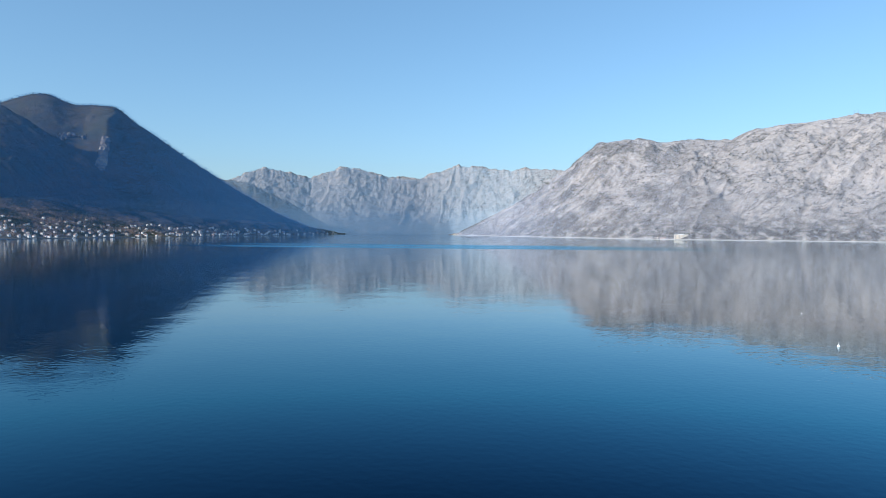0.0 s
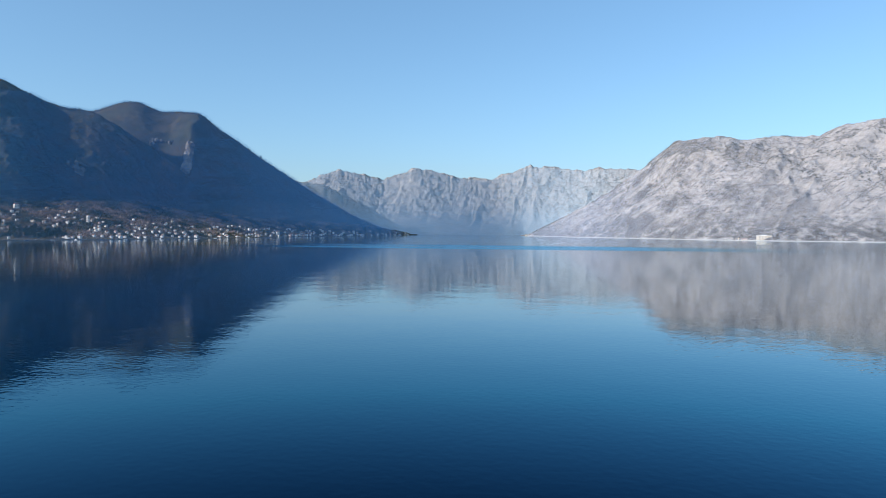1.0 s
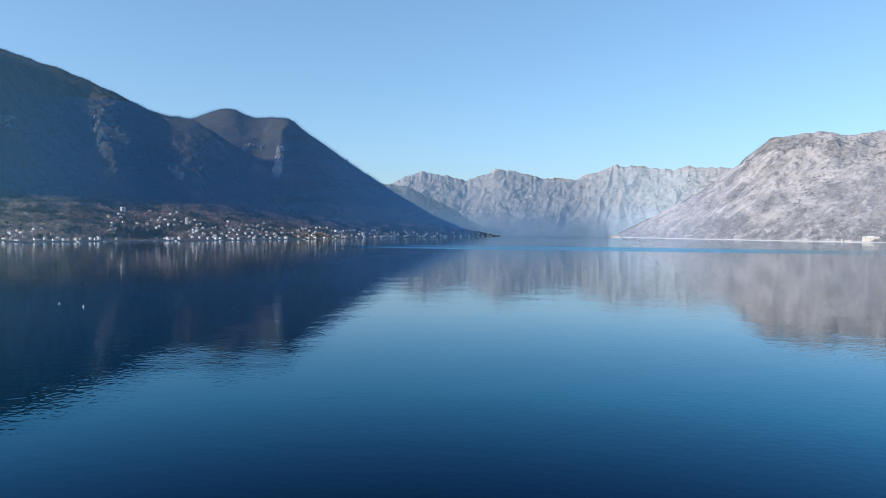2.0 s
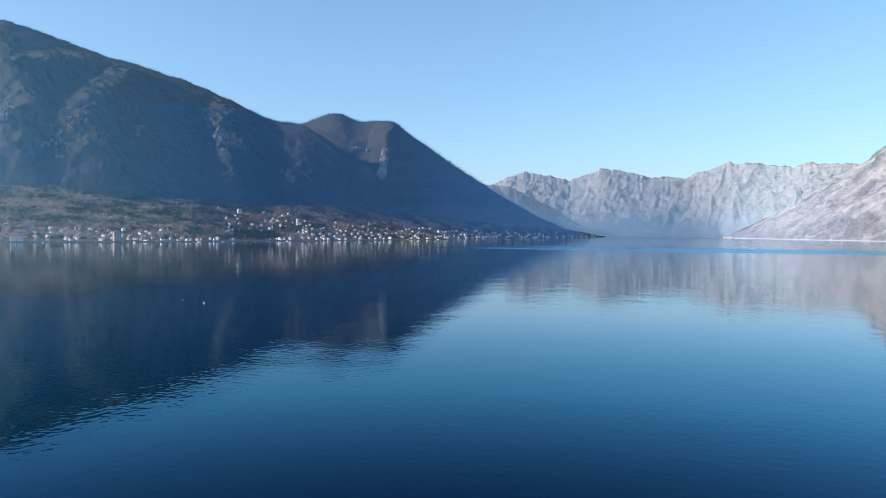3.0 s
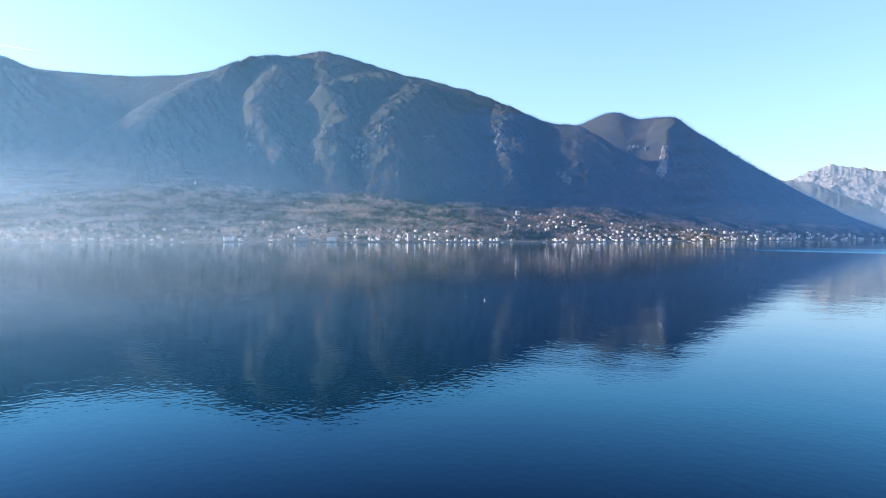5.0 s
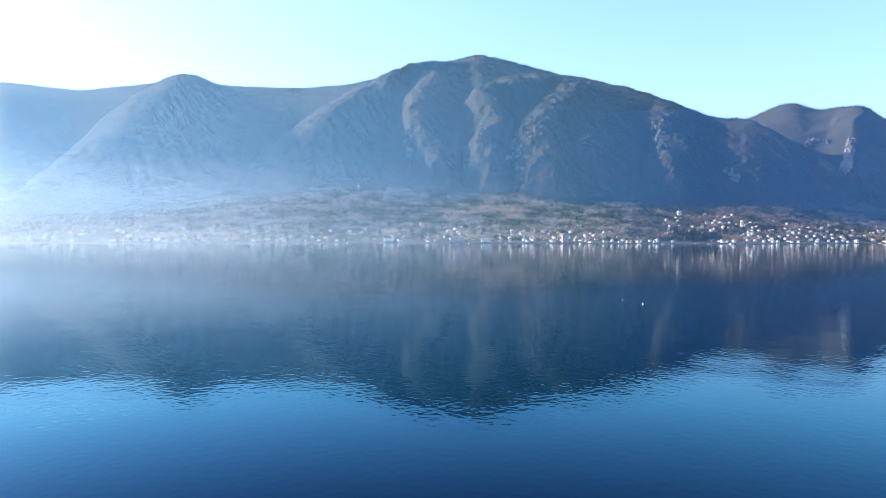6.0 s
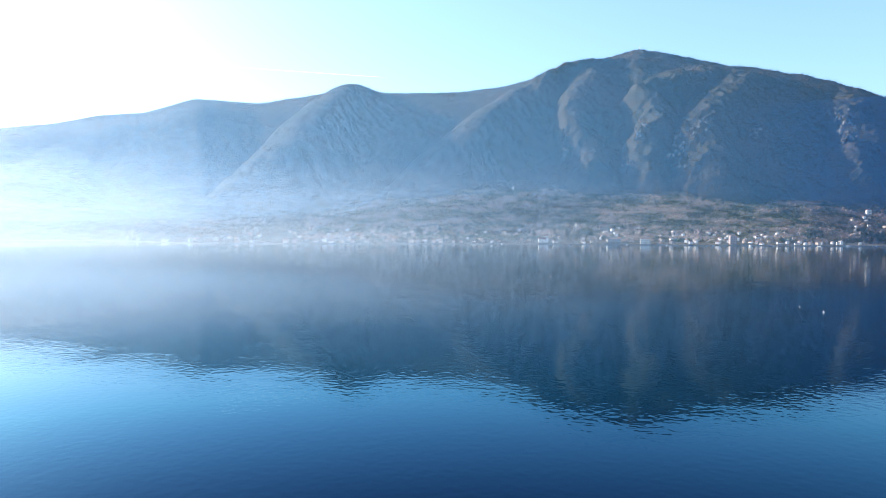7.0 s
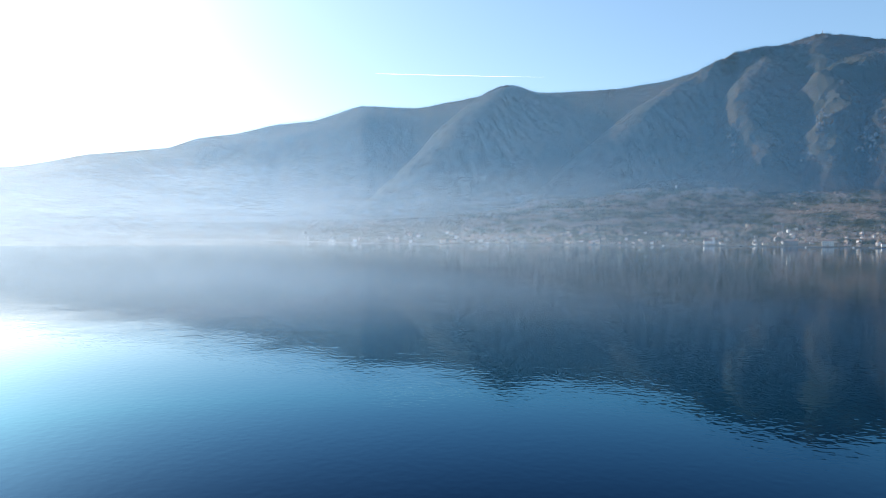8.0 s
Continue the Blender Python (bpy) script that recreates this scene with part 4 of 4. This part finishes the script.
def off_shore(yaw, out, turn, z=0.0):
    y = np.array([yaw], float)
    x, yy = polar(y, west_shore(y) - out)
    return pose(float(x[0]), float(yy[0]), z, 0, 0, yaw + turn)


jetties = [(14.6, 0), (23.4, 5), (31.0, -6), (36.2, 4), (43.0, -4), (50.0, 2), (57.2, 6), (66.0, 0), (71.5, -5)]
pier = jetty(11)
for k, (yaw, turn) in enumerate(jetties):
    m = off_shore(yaw, 2.2, turn)
    if k:
        copy_thing(pier, m)
    else:
        pier.matrix_basis = m
boats = [boat("white motorboat with a small cabin", HULL, True), boat("open white motorboat at its mooring", HULL, False), boat("small blue wooden motorboat", BLUE_HULL, False)]
used = set()
for k in range(22):
    yaw = (12.5, 16, 19, 21.5, 24, 26.5, 28, 30.4, 32, 33.7, 35.2, 36.8, 38.6, 40.4, 43.6, 45.0, 47.6, 49.2, 51.0, 54.0, 58.4, 64.0)[k]
    m = off_shore(yaw, rnd.uniform(9, 30), rnd.uniform(-180, 180))
    which = k % 3
    if which in used:
        copy_thing(boats[which], m)
    else:
        boats[which].matrix_basis = m
        used.add(which)


def buoy(size):
    root = tagged(new("mooring_buoy"), "white plastic mooring buoy floating on the bay", "buoy", "mooring buoys")
    part("float", lathe(bmesh.new(), [(0.05, -0.2), (0.2, -0.16), (0.27, 0.0), (0.27, 0.14), (0.2, 0.32), (0.09, 0.42)]), BUOY, root)
    part("spar", rod(bmesh.new(), (0, 0, 0.42), (0, 0, 0.78), 0.045, 0.035), BUOY, root)
    part("ring", lathe(bmesh.new(), [(0.05, 0.78), (0.11, 0.82), (0.11, 0.9), (0.05, 0.94)]), STEEL, root)
    root.scale = (size, size, size)
    return root


def afloat(yaw, r):
    x, y = polar(np.array(yaw), r)
    return pose(float(x), float(y), 0.0, 3, 2, yaw)


for yaw, r, size in ((-29.8, 142, 1.0), (-27.4, 196, 0.55), (40.05, 199, 0.75), (41.6, 210, 0.55), (60.0, 312, 0.8)):
    ob = buoy(size)
    ob.matrix_basis = afloat(yaw, r) @ Matrix.Diagonal((size, size, size, 1))

# ---- masts and the tower on the slope ----
def mesh_points(ob):
    co = np.empty(len(ob.data.vertices) * 3, np.float32)
    ob.data.vertices.foreach_get("co", co)
    return co.reshape(-1, 3)


def angles(p):
    return np.degrees(np.arctan2(-p[:, 0], p[:, 1])), np.degrees(np.arctan2(p[:, 2] - 20, np.hypot(p[:, 0], p[:, 1])))


WEST_P, NORTH_P, EAST_P, FAR_P = mesh_points(west), mesh_points(north), mesh_points(east), mesh_points(far)


def crest_point(points, yaw):
    a, e = angles(points)
    near = np.abs(a - yaw) < 0.12
    return points[near][np.argmax(e[near])]


def mast(high):
    root = tagged(new("antenna_mast"), "thin lattice antenna mast on the mountain ridge", "antenna mast", "antenna masts")
    for k in range(3):
        a = 2 * math.pi * k / 3
        part("leg", rod(bmesh.new(), (1.2 * math.cos(a), 1.2 * math.sin(a), -2), (0.3 * math.cos(a), 0.3 * math.sin(a), high), 0.4, 0.26, 6), STEEL, root)
    for k in range(5):
        part("crossbar", lathe(bmesh.new(), [(0.9 - 0.14 * k, high * (k + 1) / 6), (0.9 - 0.14 * k, high * (k + 1) / 6 + 0.3)], 6), STEEL, root)
    part("antenna", rod(bmesh.new(), (0, 0, high - 0.2), (0, 0, high + 4), 0.2, 0.1, 6), STEEL, root)
    return root


for points, yaw, high in ((WEST_P, 53.1, 7), (EAST_P, -30.35, 15), (EAST_P, -30.6, 12)):
    ob = mast(high)
    ob.matrix_basis = Matrix.Translation(Vector(crest_point(points, yaw)))

tower = tagged(new("tower"), "slim white stone tower among the scrub", "tower")
part("shaft", box(bmesh.new(), -1.6, 1.6, -1.6, 1.6, -3, 11, 0.15), WHITE, tower)
part("cap", box(bmesh.new(), -1.7, 1.7, -1.7, 1.7, 11, 13.5, 0.9), OLD_TILES, tower)
tower.matrix_basis = on_fan(63.1, 0.97)

# ---- vapour trail, high behind the ridge ----
def contrail():
    bm = bmesh.new()
    n = 90
    rings = []
    for k in range(n + 1):
        t = k / n
        yaw = 87.2 + (73.4 - 87.2) * t
        x, y = polar(np.array(yaw), 4600.0)
        z = 20 + 4600 * math.tan(radians(12.62 - 0.27 * t * t))
        r = 1.9 * min(1, t * 12, (1 - t) * 2.2) * (0.8 + 0.3 * noise.noise((k * 0.35, 0, 0))) + 0.15
        rings.append([bm.verts.new((float(x), float(y), z + s * r)) for s in (-1, 1)])
    for a, b in zip(rings, rings[1:]):
        bm.faces.new([a[0], b[0], b[1], a[1]])
    ob = part("vapour_trail", bm, mist_material("vapour", (1.0, 1.0, 1.0), 1.0))
    return tagged(ob, "thin white vapour trail across the sky", "vapour trail", kind="stuff")


contrail()


# ---- bare rock in the slopes ----
def crag(label, points, path, wide, count, size, seed, rock=GREY_ROCK):
    """Blocks of bare rock that break out of a slope along a line of (yaw, degrees above the eye)."""
    rng = random.Random(seed)
    a, e = angles(points)
    bm = bmesh.new()
    for k in range(count):
        t = rng.random() * (len(path) - 1)
        i = min(int(t), len(path) - 2)
        f = t - i
        yaw = path[i][0] * (1 - f) + path[i + 1][0] * f + rng.gauss(0, wide)
        el = path[i][1] * (1 - f) + path[i + 1][1] * f + rng.gauss(0, wide * 0.5)
        p = points[np.argmin((a - yaw) ** 2 + (e - el) ** 2)]
        made = bmesh.ops.create_icosphere(bm, subdivisions=1, radius=1.0)["verts"]
        s = size * rng.uniform(0.4, 1.2)
        turn = Euler((rng.uniform(-0.4, 0.4), rng.uniform(-0.4, 0.4), rng.uniform(0, 6))).to_matrix()
        for v in made:
            q = Vector((v.co.x * 0.8, v.co.y * 0.8, v.co.z * 1.5)) * rng.uniform(0.75, 1.2)
            v.co = Vector(p) + turn @ (q * s)
    ob = part("crag", bm, rock)
    return tagged(ob, label, "rock", kind="stuff")


crag("bare white limestone cliff in the dark mountain", NORTH_P, [(25.85, 6.4), (25.95, 5.6), (26.15, 4.6), (26.2, 4.4)], 0.09, 80, 11, 1, LIMESTONE)
crag("pale quarry face above the far shore", FAR_P, [(4.1, 0.0), (4.7, 0.2), (5.3, 0.0)], 0.12, 30, 6, 9, PINK)
crag("small grey crags in the mountain slope", NORTH_P, [(28.7, 6.2), (28.3, 6.7), (27.2, 6.5)], 0.12, 26, 7, 2)
crag("grey limestone crag on a mountain rib", WEST_P, [(39.6, 8.7), (39.1, 8.0), (38.9, 7.0), (38.6, 6.6)], 0.3, 60, 6, 3)
crag("grey limestone outcrop low on the slope", WEST_P, [(33.9, 4.7), (33.3, 3.9)], 0.15, 26, 6, 4)
crag("grey limestone outcrops on a mountain rib", WEST_P, [(48.6, 8.5), (49.8, 7.4), (50.2, 6.2), (50.0, 5.0)], 0.35, 60, 4.5, 5)
crag("grey limestone outcrops on a mountain rib", WEST_P, [(52.6, 9.2), (53.4, 7.6), (54.3, 6.3), (53.8, 5.2)], 0.25, 50, 4.5, 6)
crag("grey limestone outcrops on a mountain rib", WEST_P, [(45.0, 7.8), (44.4, 6.9)], 0.25, 26, 4.0, 7)
crag("grey limestone outcrops on a mountain rib", WEST_P, [(58.9, 8.2), (59.1, 6.2)], 0.2, 24, 4.0, 8)


# ---- trees and brush ----
def leaf_cloud(rng, centres, radii, heights, leaves, share=0.55):
    """Ragged bushes: loose leaf clumps, as triangles, around each centre."""
    n = len(centres)
    d = rng.normal(size=(n, leaves, 3))
    d /= np.linalg.norm(d, axis=-1, keepdims=True)
    d *= rng.uniform(0.25, 1.0, (n, leaves, 1)) ** 0.5
    d[..., 2] = np.abs(d[..., 2]) * 1.0
    at = centres[:, None] + d * np.stack([radii, radii, heights], -1)[:, None]
    size = (radii * share)[:, None, None, None] * rng.uniform(0.6, 1.3, (n, leaves, 1, 1))
    tri = rng.normal(size=(n, leaves, 3, 3))
    out = d / np.maximum(np.linalg.norm(d, axis=-1, keepdims=True), 1e-6)
    tri -= 0.8 * (tri * out[:, :, None]).sum(-1, keepdims=True) * out[:, :, None]  # leaf masses lie on the clump's skin
    tri *= size * 0.75
    return (at[:, :, None] + tri).reshape(-1, 3)


def triangles(name, co, material):
    me = bpy.data.meshes.new(name)
    n = len(co) // 3
    me.vertices.add(3 * n)
    me.vertices.foreach_set("co", co.astype(np.float32).ravel())
    me.loops.add(3 * n)
    me.loops.foreach_set("vertex_index", np.arange(3 * n, dtype=np.int32))
    me.polygons.add(n)
    me.polygons.foreach_set("loop_start", np.arange(0, 3 * n, 3, dtype=np.int32))
    me.update(calc_edges=True)
    me.materials.append(material)
    return new(name, me)


rng = np.random.default_rng(23)
spots = np.array([(p.x, p.y) for p, g in taken])


def fan_brush(name, label, count, y0, y1, low, high, sizes, leaves, material, patchy):
    yaw = rng.uniform(y0, y1, count * 3)
    u = low + (high - low) * rng.random(count * 3) ** 0.75
    x, y = polar(yaw, west_shore(yaw) + fan_depth(yaw) * u)
    keep = fbm(yaw / 4.5, y * 0 + u * 16, 3, 91) > patchy
    keep &= (np.min((x[:, None] - spots[None, :, 0]) ** 2 + (y[:, None] - spots[None, :, 1]) ** 2, axis=1) > 9.5**2)
    idx = np.nonzero(keep)[0][:count]
    z = fan_height(yaw[idx], u[idx])
    r = rng.uniform(*sizes, len(idx))
    co = leaf_cloud(rng, np.stack([x[idx], y[idx], z - 0.3], -1), r, r * rng.uniform(0.9, 1.6, len(idx)), leaves)
    return tagged(triangles(name, co, material), label, "brush", kind="stuff")


fan_brush("brush", "brown and olive winter brush on the terraced slope", 13000, 41, 80, 0.10, 1.0, (2.2, 5.2), 18, BRUSH, -0.25)
fan_brush("brush", "dark brown winter brush above the villages", 6500, 22, 43, 0.10, 1.0, (2.0, 5.0), 18, DARK_BRUSH, -0.35)
fan_brush("brush", "dark scrub where the slope steepens", 3500, 22, 80, 0.9, 1.14, (1.4, 3.6), 10, SLOPE_BRUSH, -0.6)
fan_brush("brush", "bare brown trees and hedges between the houses", 3500, 11.5, 60, 0.07, 0.8, (1.4, 3.4), 13, DARK_BRUSH, -0.4)
fan_brush("evergreen_brush", "dark evergreen trees between the houses", 2600, 18, 92, 0.06, 1.0, (1.6, 3.4), 14, EVERGREEN, 0.12)
fan_brush("brush", "bare brown trees behind the houses of the cape", 6000, 11, 24, 0.3, 1.15, (1.6, 4.0), 12, DARK_BRUSH, -0.4)
fan_brush("brush", "hazy scrub behind the far village", 3000, 78, 112, 0.12, 1.1, (1.5, 3.4), 9, BRUSH, -0.3)


def slope_brush(name, label, points, y0, y1, e0, e1, count, sizes, leaves, material, patchy=-2.0, crest=None):
    """Scrub on a mountain: in patches where patchy is raised, or only along its crest."""
    a, e = angles(points)
    ok = (a > y0) & (a < y1) & (e > e0) & (e < e1) & (points[:, 2] > 1)
    if patchy > -1:
        ok &= fbm(points[:, 0] / 160 + points[:, 2] / 90, points[:, 1] / 160 - points[:, 2] / 140, 4, 95) > patchy
    if crest:
        ok &= e > crest(a) - 0.14
    pool = np.nonzero(ok)[0]
    p = points[rng.choice(pool, count)].astype(float)
    p[:, :2] += rng.uniform(-2.5, 2.5, (count, 2))
    r = rng.uniform(*sizes, count)
    co = leaf_cloud(rng, p - [0, 0, 0.4], r, r * 1.1, leaves)
    return tagged(triangles(name, co, material), label, "brush", kind="stuff")


slope_brush("brush", "thick winter scrub on the mountain slope", WEST_P, 24, 85, 1.0, 15, 24000, (1.0, 2.8), 6, SLOPE_BRUSH)
slope_brush("brush", "thin scrub on the mountain's shoulder", NORTH_P, 10, 34, 0.4, 10, 4500, (1.2, 3.0), 6, SLOPE_BRUSH)
slope_brush("brush", "small trees along the mountain's skyline", WEST_P, 24, 90, 1.0, 15, 3200, (1.6, 3.6), 9, SLOPE_BRUSH, crest=crest_line)
slope_brush("brush", "small trees along the rounded mountain's skyline", NORTH_P, 11, 34, 0.2, 10, 1300, (1.8, 4.0), 9, SLOPE_BRUSH, crest=crest_line)
slope_brush("brush", "scattered grey scrub on the bare mountain", EAST_P, -36, -1.5, -0.3, 7.4, 14000, (1.8, 4.6), 7, GREY_SCRUB, 0.08)
slope_brush("brush", "thick grey scrub at the bare mountain's foot", EAST_P, -36, -1.5, -0.4, 1.2, 5000, (1.8, 4.2), 7, GREY_SCRUB)


def tree(name, label, category, high, wide, low, leaves, material, slim):
    root = tagged(new(name), label, category, category + "s by the villages")
    bm = rod(bmesh.new(), (0, 0, -1), (0.1, 0, high * 0.55), wide * 0.09 + 0.12, 0.1, 7)
    for k in range(4):
        a = 1.7 * k
        rod(bm, (0.03, 0, high * (0.25 + 0.07 * k)), (wide * 0.55 * math.cos(a), wide * 0.55 * math.sin(a), high * (0.5 + 0.08 * k)), 0.12, 0.04, 5)
    part("trunk", bm, BARK, root)
    t = rng.random(leaves)
    z = low + (high - low) * t
    spread = wide * (np.sin(np.pi * np.clip(t * 0.9 + 0.1, 0, 1)) ** (0.6 if not slim else 0.45))
    ang, rad = rng.uniform(0, 6.28, leaves), np.sqrt(rng.random(leaves))
    c = np.stack([np.cos(ang) * rad * spread, np.sin(ang) * rad * spread, z], -1)
    lump = fbm(c[:, 0] * 0.8 + 5, c[:, 1] * 0.8 + c[:, 2] * 0.7, 2, 5)
    c[:, :2] *= (1 + 0.5 * lump)[:, None]
    tri = rng.normal(size=(leaves, 3, 3)) * (0.3 if slim else 0.42)
    crown = triangles("crown", (c[:, None] + tri).reshape(-1, 3), material)
    crown.parent = root
    return root


cypress = tree("cypress", "dark slender cypress by the village", "cypress", 12, 1.4, 0.8, 320, EVERGREEN, True)
pine = tree("evergreen_tree", "dark broad evergreen tree by the village", "evergreen tree", 9, 3.8, 2.0, 420, EVERGREEN, False)
bare = tree("winter_tree", "brown winter tree by the village", "winter tree", 8, 3.2, 1.8, 300, BRUSH, False)
started = set()
groves = [(cypress, 57.0, 60.0, 0.12, 0.30, 20), (cypress, 24, 62, 0.08, 0.5, 14), (pine, 34.6, 37.8, 0.04, 0.30, 40), (pine, 66, 74, 0.08, 0.34, 26), (pine, 14, 62, 0.06, 0.5, 30), (bare, 12, 78, 0.06, 0.6, 46)]
for kind, y0, y1, u0, u1, count in groves:
    k = 0
    for _ in range(count * 30):
        if k == count:
            break
        m = on_fan(rnd.uniform(y0, y1), rnd.uniform(u0, u1), rnd.uniform(0, 360))
        if free(m, 2.0):
            k += 1
            s = rnd.uniform(0.7, 1.15)
            if kind.name in started:
                ob = copy_thing(kind, m)
            else:
                ob = kind
                ob.matrix_basis = m
                started.add(kind.name)
            ob.matrix_basis = m @ Matrix.Diagonal((s, s, s, 1))
